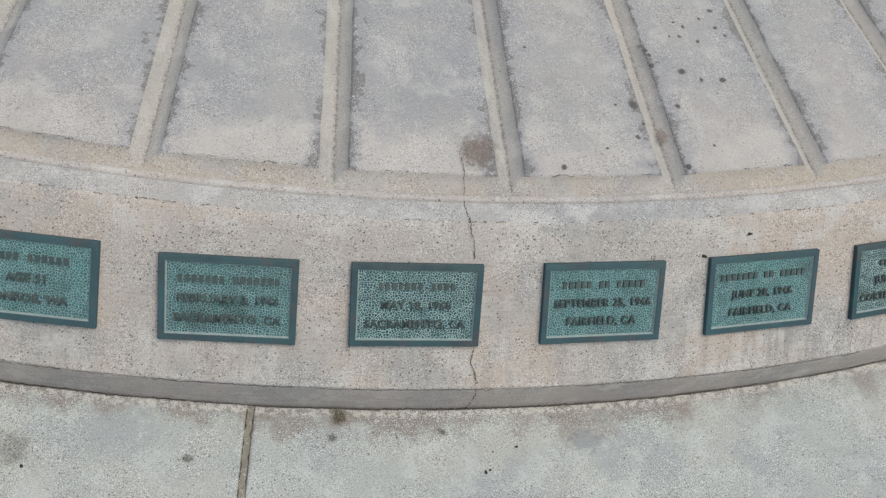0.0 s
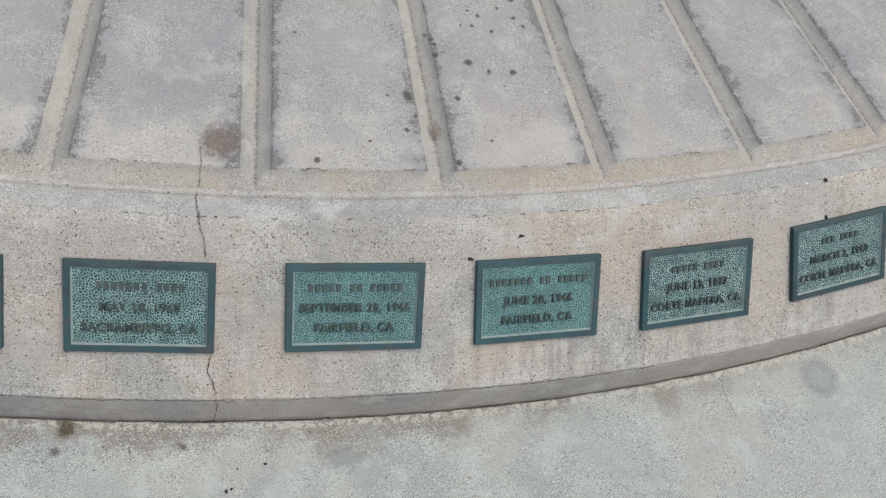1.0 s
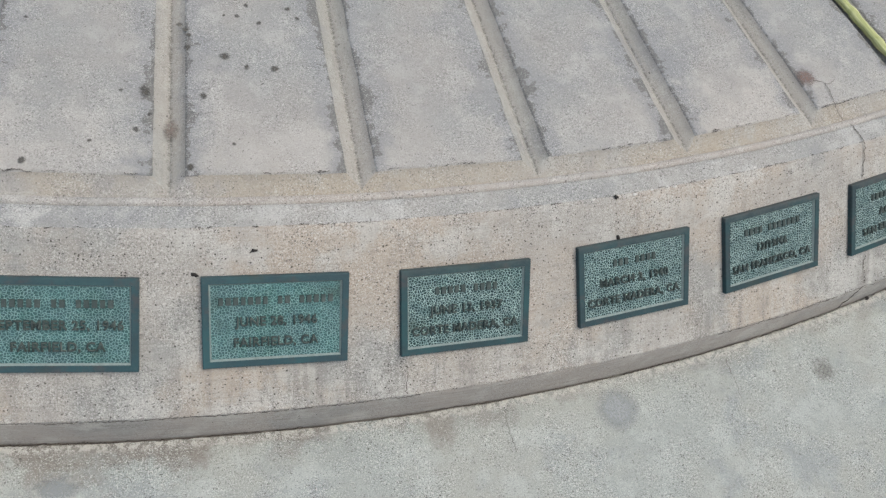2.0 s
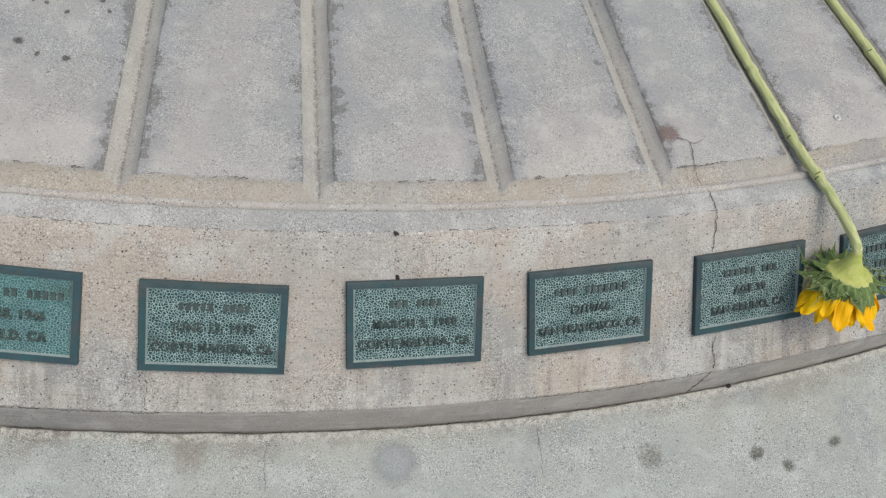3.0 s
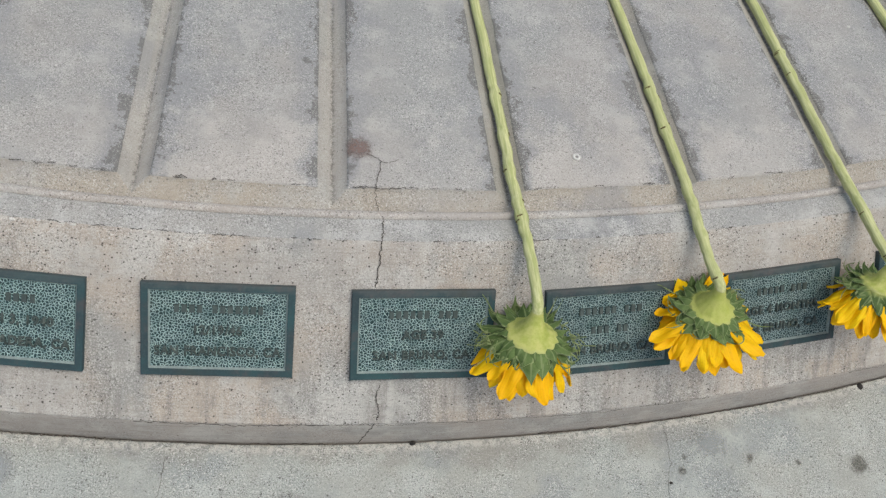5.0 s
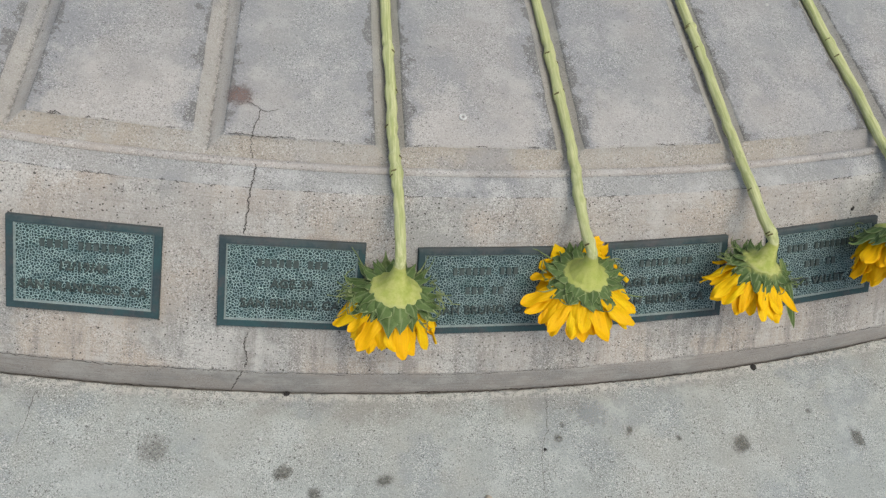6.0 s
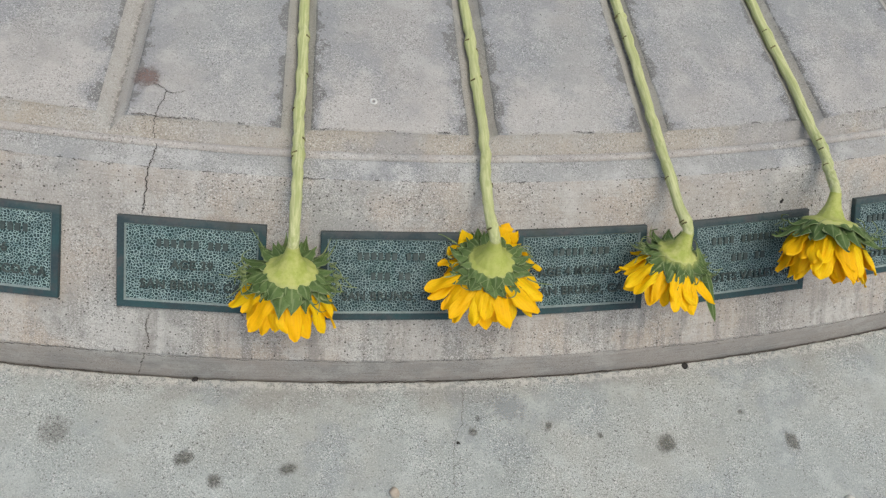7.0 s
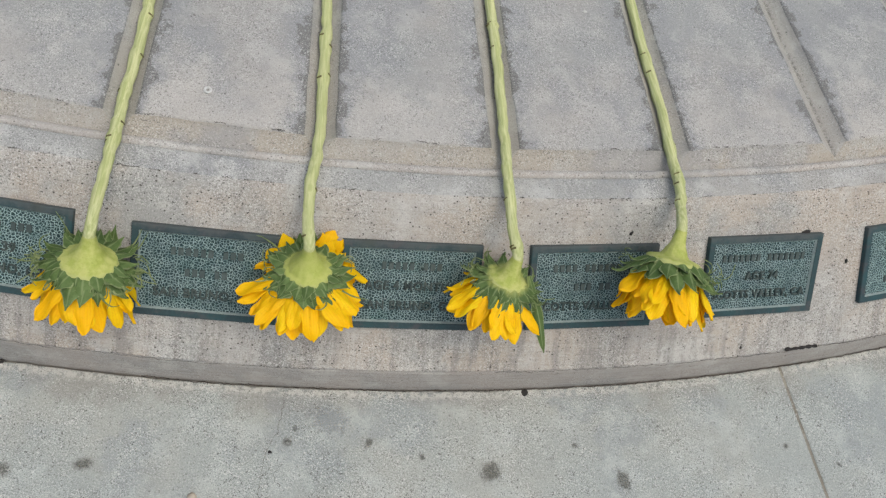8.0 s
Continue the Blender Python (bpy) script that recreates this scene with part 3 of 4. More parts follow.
def plaque(angle, shift, turn, name_words, lines, green, label):
    """A plaque, flat on the bevel. lines: two texts, or a list of letter counts where they cannot be read."""
    a = angle
    r_mid = (4.3277 + 4.2334) / 2 - 0.006 + shift
    z_mid = FACE_Z + SLOPE * (FACE_R - r_mid)
    u = polar(1, a + math.pi / 2)
    out = polar(1, a)
    v = (-out * math.cos(FACE_TILT) + Vector((0, 0, math.sin(FACE_TILT)))).normalized()
    w = u.cross(v)
    m = Matrix((u, v, w)).transposed().to_4x4()
    m.translation = polar(r_mid, a, z_mid)
    thing = empty("bronze_plaque", m @ Matrix.Rotation(-turn, 4, "Z"))
    tagged(thing, label, "plaque", "memorial plaques")
    hw, hh, b = PLAQUE_W / 2, PLAQUE_H / 2, 0.0100
    t = 0.0085
    bm = bmesh.new()
    box_ring(bm, [(hw, hh, -0.004), (hw, hh, t - 0.001), (hw - 0.0010, hh - 0.0010, t), (hw - b + 0.0006, hh - b + 0.0006, t), (hw - b, hh - b, t - 0.0008)])
    bmesh.ops.recalc_face_normals(bm, faces=bm.faces)
    rim = part("border", bm, RIM, thing)
    bm = bmesh.new()
    box_ring(bm, [(hw - b, hh - b, t - 0.0008), (hw - b - 0.0010, hh - b - 0.0010, t - 0.0024), (hw - b - 0.0022, hh - b - 0.0022, t - 0.0044)])
    bmesh.ops.recalc_face_normals(bm, faces=bm.faces)
    part("inner_edge", bm, PALE, thing, "inner edge patina, painted pale for the light it catches")
    bm = bmesh.new()
    loops = box_ring(bm, [(hw - b - 0.0008, hh - b - 0.0008, t - 0.0044), (0.04, 0.02, t - 0.0044)])
    bm.faces.new(loops[-1])
    bmesh.ops.recalc_face_normals(bm, faces=bm.faces)
    field = part("field", bm, FIELD, thing, "pebbled field with blue-green patina")
    for ob in (rim, field):
        ob.color = (green, 0, 0, 1)
    rows = [(name_words, 0.0300), (lines[0], 0.0), (lines[1], -0.0305)]
    for words, y in rows:
        if isinstance(words, str):
            bm = text_bm(words, LETTERS, 0.0034)
            ob = part("lettering", bm, LETTER, thing, "raised letters reading " + words)
        else:
            bm = bars_bm(words, CAP * 0.92, 0.0024)
            ob = part("lettering", bm, LETTER, thing, "worn raised bars")
        ob.matrix_basis = Matrix.Translation((0.0, y, t - 0.0044))
    return thing


FRESH = "blue-green weathered bronze plaque with raised lettering on concrete"
DULL = "dull grey-green bronze plaque with a pebbled field on concrete"
UNDER = "dull grey-green bronze plaque half hidden by a sunflower head"
PLAQUES = [
    (-0.3425, 0.002, -0.03, [5, 6], ["AGE 51", "MONROE, WA"], 0.9, FRESH),
    (-0.2749, 0.002, -0.0301, [7, 7], ["FEBRUARY 3, 1946", "SACRAMENTO, CA"], 0.75, FRESH),
    (-0.20897, -0.0021, -0.0097, [7, 4], ["MAY 18, 1960", "SACRAMENTO, CA"], 0.6, FRESH),
    (-0.13833, -0.003, 0.0118, [5, 2, 5], ["SEPTEMBER 25, 1946", "FAIRFIELD, CA"], 0.9, FRESH),
    (-0.07175, -0.0007, 0.0168, [7, 2, 5], ["JUNE 28, 1946", "FAIRFIELD, CA"], 0.95, FRESH),
    (-0.00613, 0.0046, 0.0202, [5, 4], ["JUNE 13, 1937", "CORTE MADERA, CA"], 0.5, DULL),
    (0.06118, 0.001, -0.0108, [3, 4], ["MARCH 3, 1940", "CORTE MADERA, CA"], 0.5, DULL),
    (0.12563, -0.0021, -0.0151, [4, 7], ["12/19/46", "SAN FRANCISCO, CA"], 0.4, DULL),
    (0.19133, -0.0006, 0.0015, [6, 3], ["AGE 39", "SAN BRUNO, CA"], 0.35, UNDER),
    (0.25719, 0.0027, -0.0052, [6, 3], [[3, 2], "SAN BRUNO, CA"], 0.2, UNDER),
    (0.32451, 0.0003, 0.0009, [5, 3], ["AGE 4 MONTHS", "SAN BRUNO, CA"], 0.2, UNDER),
    (0.38979, -0.0002, -0.0028, [4, 8], [[3, 2], "SCOTTS VALLEY, CA"], 0.2, UNDER),
    (0.45736, -0.0022, 0.035, [7, 7], ["AGE 74", "SCOTTS VALLEY, CA"], 0.2, UNDER),
    (0.52609, 0.0001, -0.0002, [5, 6], [[3, 2], [8, 2]], 0.45, DULL),
]
PLACED = [plaque(*row) for row in PLAQUES]


# ---- sunflowers ----
def tube(bm, points, radii, sides=12, bumps=0.0):
    """A round stalk through the points; returns the last ring."""
    rings = []
    n = len(points)
    side = None
    for i, p in enumerate(points):
        t = (points[min(i + 1, n - 1)] - points[max(i - 1, 0)]).normalized()
        if side is None:
            side = t.orthogonal().normalized()
        side = (side - t * side.dot(t)).normalized()
        other = t.cross(side)
        ring = []
        for k in range(sides):
            g = 2 * math.pi * k / sides
            q = side * math.cos(g) + other * math.sin(g)
            rr = radii[i] * (1 + bumps * noise.noise(Vector((i * 0.35, math.cos(g) * 1.3, math.sin(g) * 1.3))))
            rr *= 1 + 0.05 * math.cos(5 * g + 0.5 * math.sin(i * 0.13))
            ring.append(bm.verts.new(p + q * rr))
        rings.append(ring)
    for lo, hi in zip(rings, rings[1:]):
        for k in range(sides):
            j = (k + 1) % sides
            f = bm.faces.new((lo[k], lo[j], hi[j], hi[k]))
            f.smooth = True
    return rings


def spline(points, steps):
    """Catmull-Rom through the points."""
    out = []
    ps = [points[0] * 2 - points[1], *points, points[-1] * 2 - points[-2]]
    for i in range(1, len(ps) - 2):
        a, b, c, d = ps[i - 1], ps[i], ps[i + 1], ps[i + 2]
        for k in range(steps):
            t = k / steps
            out.append(0.5 * ((2 * b) + (c - a) * t + (2 * a - 5 * b + 4 * c - d) * t * t + (3 * b - a - 3 * c + d) * t ** 3))
    out.append(points[-1])
    return out


def rest(p, lift=0.0015):
    """Keeps a point from sinking into the dial or a plaque."""
    r = math.hypot(p.x, p.y)
    low = surface_z(r) + (0.012 if 4.23 < r < 4.33 else 0.0) + lift
    if p.z < low:
        p = Vector((p.x, p.y, low + 0.25 * min(0.02, low - p.z)))
    return p


PETAL_SHAPE = ((0, 0.42), (0.15, 0.70), (0.35, 0.96), (0.58, 1.0), (0.76, 0.94), (0.88, 0.76), (0.95, 0.50), (1, 0.16))
BRACT_SHAPE = ((0, 0.78), (0.15, 0.95), (0.32, 1.0), (0.50, 0.88), (0.65, 0.60), (0.78, 0.30), (0.90, 0.12), (1, 0.03))
THREAD_SHAPE = ((0, 1.0), (0.5, 0.6), (1, 0.1))


def blade(bm, base, along, up, length, width, curl, shape, cup, rnd, wave=0.0012, crease=0.0, sway=0.35, turn=0.5, reflex=0.0):
    """One petal or bract: a thin leaf of the given outline, cupped, creased lengthwise, wavy and twisted; reflex turns its tip back.
    The layers "across" and "along" hold the place on the leaf, for margins and veins."""
    rows, half = 11, 4
    across, far = bm.verts.layers.float.new("across"), bm.verts.layers.float.new("along")
    side = along.cross(up).normalized()
    up = side.cross(along).normalized()
    skins = ([], [])
    p, d = base.copy(), along.copy()
    twist, sway, phase = rnd.uniform(-turn, turn), rnd.uniform(-sway, sway), rnd.uniform(0, 6.28)
    tip = rnd.uniform(-0.5, 0.5)
    for i in range(rows + 1):
        f = i / rows
        w = width * 0.5 * float(np.interp(f, [q[0] for q in shape], [q[1] for q in shape]))
        lines = ([], [])
        for k in range(-half, half + 1):
            s = k / half
            ripple = wave * math.sin(f * 8 + s * 2.6 + phase) * min(1.0, 2 * f) + crease * math.cos(s * 8.5 + 0.4 * phase) * math.sin(math.pi * min(1.0, f + 0.15))
            edge = 1 + (0.13 * math.sin(f * 15 + s * 3 + phase) if abs(s) == 1 else 0.0)
            back = d * (tip * 0.25 * w * s * f)
            q = rest(p + side * (s * w * edge) + up * (cup * w * abs(s) ** 1.5 + ripple + twist * s * w * f) + back)
            for line, lift in zip(lines, (0.0002, -0.0002)):
                v = bm.verts.new(q + up * lift)
                v[across], v[far] = abs(s), f
                line.append(v)
        for skin, line in zip(skins, lines):
            skin.append(line)
        bend = curl / rows * 1.4 if f < 0.66 else reflex / (rows * 0.34)
        d = (Matrix.Rotation(bend, 3, side) @ Matrix.Rotation(sway / rows, 3, up) @ d).normalized()
        side = (side - d * side.dot(d)).normalized()
        up = side.cross(d).normalized()
        p = p + d * (length / rows)
    front, rear = skins
    for i in range(rows):
        for k in range(2 * half):
            bm.faces.new((front[i][k], front[i][k + 1], front[i + 1][k + 1], front[i + 1][k])).smooth = True
            bm.faces.new((rear[i][k], rear[i + 1][k], rear[i + 1][k + 1], rear[i][k + 1])).smooth = True
        for k in (0, 2 * half):
            bm.faces.new((front[i][k], front[i + 1][k], rear[i + 1][k], rear[i][k])).smooth = True
    return bm


def sunflower(stem_rows, axis_down, axis_side, seed, label, petals=40, bracts=24, forward=0.95, bract_forward=0.6, petal_length=0.062, bare=(), size=1.0, disc=0.038, cover=0.0, droop=False, leafy=1.0, even=False, tips=44, flare=1.0):
    """A cut sunflower lying face down: stem_rows are (distance, angle, height) to the back of its head. The face points out
    of the dial, axis_down radians below level, turned sideways by axis_side; bare are gaps in the petals (from, to) round the axis."""
    rnd = random.Random(seed)
    points = [polar(*p) for p in stem_rows]
    inner = points[0] + (points[0] - points[1]).normalized() * 0.28
    inner.z = points[0].z
    points = [inner, *points]
    head = points[-1]
    a = stem_rows[-1][1]
    axis = (polar(1, a + axis_side) * math.cos(axis_down) - Vector((0, 0, math.sin(axis_down)))).normalized()
    place = Matrix.Translation(head) @ Matrix.Rotation(a, 4, "Z")
    thing = tagged(empty("sunflower", place), label, "sunflower", "cut sunflowers")
    # the stem runs straight, then bends softly into the back of the head
    line = spline(points[:-2], 9)
    start, joint = points[-3], head - axis * 0.0420 * size
    reach = (joint - start).length
    m0, m1 = (points[-3] - points[-4]).normalized() * reach, axis * reach * 0.6
    for k in range(1, 15):
        t = k / 14
        line.append(start * (2 * t ** 3 - 3 * t * t + 1) + m0 * (t ** 3 - 2 * t * t + t) + joint * (3 * t * t - 2 * t ** 3) + m1 * (t ** 3 - t * t))
    line.append(head - axis * 0.030 * size)
    for i in range(4, len(line) - 12):
        line[i] = line[i] + Vector((noise.noise(Vector((i * 0.33, seed, 1))), noise.noise(Vector((i * 0.33, seed, 5))), 0)) * 0.0022
    n = len(line)
    nodes = sorted(rnd.uniform(0.18, 0.93) for k in range(6))
    radii = []
    for i in range(n):
        f = i / (n - 1)
        r = 0.0081 - 0.0005 * f + 0.0009 * noise.noise(Vector((i * 0.45, seed, 0)))
        r += sum(0.0013 * math.exp(-((f - q) * n / 1.1) ** 2) for q in nodes)
        radii.append(r)
    radii[-2] = radii[-1] = 0.0080

    def local(name, bm, mat, lab="", parent=None):
        bmesh.ops.transform(bm, matrix=place.inverted(), verts=bm.verts)
        return part(name, bm, mat, parent or thing, lab)

    bm = bmesh.new()
    rings = tube(bm, line, radii, 16, 0.12)
    bm.faces.new(rings[0])
    bmesh.ops.recalc_face_normals(bm, faces=bm.faces)
    stem = local("stem", bm, STEM, "pale green ribbed stem with leaf scars")
    # stubs left by cut leaves
    for q0 in nodes:
        i = min(n - 4, int(q0 * n))
        t = (line[i + 1] - line[i]).normalized()
        flank = t.cross(Vector((0, 0, 1))).normalized() * rnd.choice((-1, 1, 1, -1, 0.3))
        out = (flank + Vector((0, 0, rnd.uniform(0.2, 0.8)))).normalized()
        q = line[i] + out * radii[i] * 0.90
        wide = t.cross(out).normalized()
        sm = bmesh.new()
        lo = [sm.verts.new(q + t * (a0 * 0.0013 + 0.0012 * abs(b0)) + wide * b0 * 0.0044) for a0, b0 in ((-1, -1), (1, -1), (1, 1), (-1, 1))]
        hi = [sm.verts.new(q + out * 0.0016 + t * (a0 * 0.0005 + 0.001) + wide * b0 * 0.0034) for a0, b0 in ((-1, -1), (1, -1), (1, 1), (-1, 1))]
        sm.faces.new(hi)
        for c0 in range(4):
            sm.faces.new((lo[c0], lo[(c0 + 1) % 4], hi[(c0 + 1) % 4], hi[c0]))
        bmesh.ops.recalc_face_normals(sm, faces=sm.faces)
        local("leaf_scar", sm, SCAR, parent=stem)
    # fleshy back of the head, flaring out of the stem
    e1 = axis.cross(Vector((0, 0, 1))).normalized()
    e2 = e1.cross(axis).normalized()
    if e2.z < 0:
        e2 = -e2

    def around(g):
        return e1 * math.cos(g) + e2 * math.sin(g)

    bm = bmesh.new()
    prof = [(0.0082, -0.0455), (0.0092, -0.0395), (0.0110, -0.0330), (0.0136, -0.0262), (0.0170, -0.0200), (0.0207, -0.0145), (0.0248, -0.0106), (disc - 0.0085, -0.0082), (disc - 0.0040, -0.0070), (disc - 0.0008, -0.0048), (disc - 0.001, 0.006)]
    loops = []
    along_head = bm.verts.layers.float.new("along")
    for k0, (r, s) in enumerate(prof):
        r = 0.0082 + (r - 0.0082) * flare if k0 < 7 else r
        grow = size if k0 > 3 else 1.0
        loops.append([bm.verts.new(head + around(2 * math.pi * k / 36) * (r * grow * (1 + 0.035 * noise.noise(Vector((k * 0.9, s * 90, seed))) + (0.045 * math.sin(k * math.pi * 13 / 18 + seed) if 3 < k0 < 10 else 0.0))) + axis * (s * size + 0.0006 * noise.noise(Vector((k * 0.7, k0 * 0.8, seed + 5))))) for k in range(36)])
    for k0, loop in enumerate(loops):
        for v in loop:
            v[along_head] = k0 / 10
    for lo, hi in zip(loops, loops[1:]):
        for k in range(36):
            f = bm.faces.new((lo[k], lo[(k + 1) % 36], hi[(k + 1) % 36], hi[k]))
            f.smooth = True
    bmesh.ops.recalc_face_normals(bm, faces=bm.faces)
    crown = local("flower_head", bm, CALYX, "pale green fleshy back of the head")
    bm = bmesh.new()
    loops = []
    for r, s in ((disc - 0.002, 0.006), (disc - 0.002, 0.011), (0.028, 0.014), (0.015, 0.013)):
        loops.append([bm.verts.new(rest(head + around(2 * math.pi * k / 24) * r * size + axis * s * size)) for k in range(24)])
    for lo, hi in zip(loops, loops[1:]):
        for k in range(24):
            bm.faces.new((lo[k], lo[(k + 1) % 24], hi[(k + 1) % 24], hi[k]))
    bm.faces.new(loops[-1])
    bmesh.ops.recalc_face_normals(bm, faces=bm.faces)
    local("seed_disc", bm, SEED, "dark brown seed disc", crown)
    # petals in two whorls, each one its own piece
    for k in range(petals):
        g = 2 * math.pi * k / petals + rnd.uniform(-0.10, 0.10)
        if any(lo < g % (2 * math.pi) < hi for lo, hi in bare):
            continue
        whorl = k % 2
        fw = forward + rnd.uniform(-0.20, 0.20) + 0.10 * whorl
        o = around(g)
        along = (o * math.cos(fw) + axis * math.sin(fw)).normalized()
        base = head + o * (disc - 0.002) * size + axis * (0.004 + 0.003 * whorl) * size
        bm = bmesh.new()
        short = 0.72 if math.sin(g) < -0.35 else 1.0
        blade(bm, base, along, -axis, size * petal_length * short * rnd.uniform(0.82, 1.12), size * rnd.uniform(0.0180, 0.0275), rnd.uniform(-0.45, 0.2), PETAL_SHAPE, rnd.uniform(-0.35, 0.1), rnd, 0.0020, 0.0016, reflex=rnd.uniform(-0.5, 0.6))
        local("petal", bm, PETAL, parent=crown)
    # three overlapping rows of bracts: broad ones beside the petals, smaller ones laid over the rim of the back
    for row, (rad, s, count, ln, wd) in enumerate(((disc - 0.002, 0.002, bracts - 10, 0.040, 0.0255), (disc - 0.005, -0.0030, bracts - 11, 0.034, 0.024), (disc - 0.0075 - 0.3 * cover, -0.0066, bracts - 12, 0.028 + 0.5 * cover, 0.020))):
        for k in range(count):
            g = 2 * math.pi * (k + 0.5 * row) / count + rnd.uniform(-0.13, 0.13)
            hang = (1.0 if even else min(1.0, 0.55 + 0.65 * math.sin(g))) * bract_forward
            fw = 0.45 * hang - 0.10 * row + rnd.uniform(-0.14, 0.14)
            o = around(g)
            along = (o * math.cos(fw) + axis * math.sin(fw)).normalized()
            base = head + o * rad * size + axis * s * size
            bm = bmesh.new()
            blade(bm, base, along, -axis, size * leafy * ln * rnd.uniform(0.86, 1.14), size * wd * rnd.uniform(0.86, 1.14), -hang * rnd.uniform(0.5, 1.3) - 0.1 * row, BRACT_SHAPE, -0.36, rnd, 0.0010, 0.0004, 0.25, 0.35, rnd.uniform(0.0, 1.9))
            local("bract", bm, BRACT, parent=crown)
    # thin curling tips between the bracts
    for k in range(tips):
        g = rnd.choice((0.0, math.pi)) + rnd.gauss(0, 0.6)
        fw = bract_forward + rnd.uniform(-0.7, 0.2)
        o = around(g)
        bm = bmesh.new()
        blade(bm, head + o * (disc + 0.022) * size + axis * 0.003, (o * math.cos(fw) + axis * math.sin(fw)).normalized(), -axis, size * rnd.uniform(0.018, 0.040), 0.0028, rnd.uniform(-2.2, 3.4), THREAD_SHAPE, 0.0, rnd, 0.0005, sway=2.6)
        local("bract_tip", bm, THREAD, "thin pale curling tip" if k == 0 else "", crown)
    if droop:
        # one long narrow bract that hangs down beside the petals
        bm = bmesh.new()
        along = (polar(1, a) * 0.68 + polar(1, a + math.pi / 2) * 0.27 - Vector((0, 0, 0.40))).normalized()
        blade(bm, head + polar(1, a + math.pi / 2) * 0.029 - axis * 0.009, along, Vector((0.2, -0.4, 1)), 0.122, 0.018, -0.30, ((0, 0.3), (0.2, 0.6), (0.5, 1.0), (0.72, 0.85), (0.9, 0.4), (1, 0.05)), -0.4, rnd, 0.001, 0.0, 0.1)
        local("bract", bm, BRACT, "long narrow drooping green bract", crown)
    return thing


sunflower([(3.8521, 0.2235, 0.263), (3.921, 0.2239, 0.263), (3.9873, 0.2243, 0.2640), (4.0626, 0.224, 0.267), (4.1119, 0.2243, 0.270), (4.1707, 0.2247, 0.276), (4.2204, 0.2247, 0.278), (4.2702, 0.2246, 0.266), (4.3080, 0.2240, 0.227)],
          1.12, -0.12, 3, "yellow sunflower lying face down, curled bracts, stem in a flute", forward=1.08, bract_forward=0.80, size=1.0, disc=0.0375, petals=50, petal_length=0.068, bare=((3.35, 6.05),))
sunflower([(3.8352, 0.2901, 0.263), (3.9064, 0.2907, 0.263), (3.9862, 0.2905, 0.2640), (4.0582, 0.2906, 0.267), (4.119, 0.2899, 0.270), (4.1839, 0.2882, 0.277), (4.2236, 0.2880, 0.275), (4.2500, 0.2884, 0.262), (4.2880, 0.2893, 0.226)],
          1.29, 0.05, 8, "yellow sunflower lying face down with petals spread all round", forward=0.45, bract_forward=0.40, leafy=0.86, tips=16, petals=44, petal_length=0.066, size=1.0, disc=0.034, bare=((0.02, 0.14), (4.35, 4.95)))
sunflower([(3.8073, 0.3587, 0.263), (3.8769, 0.3587, 0.263), (3.9331, 0.3585, 0.2640), (4.0308, 0.3574, 0.267), (4.0953, 0.3567, 0.270), (4.1679, 0.3556, 0.277), (4.2261, 0.3548, 0.280), (4.258, 0.3545, 0.276), (4.2980, 0.3535, 0.242)],
          1.05, -0.45, 15, "smaller yellow sunflower on its side with one long drooping bract", size=0.90, disc=0.032, cover=0.002, forward=0.75, bract_forward=0.75, petals=40, petal_length=0.072, droop=True, tips=24, flare=0.75, bare=((2.7, 5.7),))
sunflower([(3.7924, 0.4244, 0.263), (3.8648, 0.4236, 0.263), (3.9459, 0.4233, 0.2640), (4.03, 0.4229, 0.267), (4.112, 0.421, 0.270), (4.1572, 0.4201, 0.277), (4.2037, 0.4172, 0.282), (4.2462, 0.4132, 0.284), (4.2850, 0.4107, 0.264)],
          0.62, -0.30, 21, "yellow sunflower drooping over a plaque, petals hanging forward", forward=1.12, bract_forward=0.62, petals=60, petal_length=0.070, size=1.08, disc=0.0365, cover=0.016, leafy=1.15, even=True, tips=20, flare=0.65)

# ---- small things, marks and cracks ----
def bumpy_disc(bm, radius, height, seed, squash=1.0, rag=0.35, sides=18):
    """A flat, uneven blob on its base."""
    rings = []
    for f, h in ((1.0, 0.0), (0.85, 0.6), (0.5, 0.95)):
        ring = []
        for k in range(sides):
            g = 2 * math.pi * k / sides
            w = 1 + rag * noise.noise(Vector((math.cos(g) * 1.6 + seed * 7.3, math.sin(g) * 1.6, seed)))
            ring.append(bm.verts.new((radius * f * w * math.cos(g), radius * f * w * math.sin(g) * squash, height * h)))
        rings.append(ring)
    for lo, hi in zip(rings, rings[1:]):
        for k in range(sides):
            bm.faces.new((lo[k], lo[(k + 1) % sides], hi[(k + 1) % sides], hi[k])).smooth = True
    bm.faces.new(rings[-1]).smooth = True


def lay(ob, r, a, z, tilt=0.0, turn=0.0):
    """Sets a flat thing down, facing up or tilted outward with the bevel."""
    m = Matrix.Rotation(a, 4, "Z") @ Matrix.Rotation(tilt, 4, "X") @ Matrix.Rotation(turn, 4, "Z")
    m.translation = polar(r, a, z)
    ob.matrix_world = m
    return ob


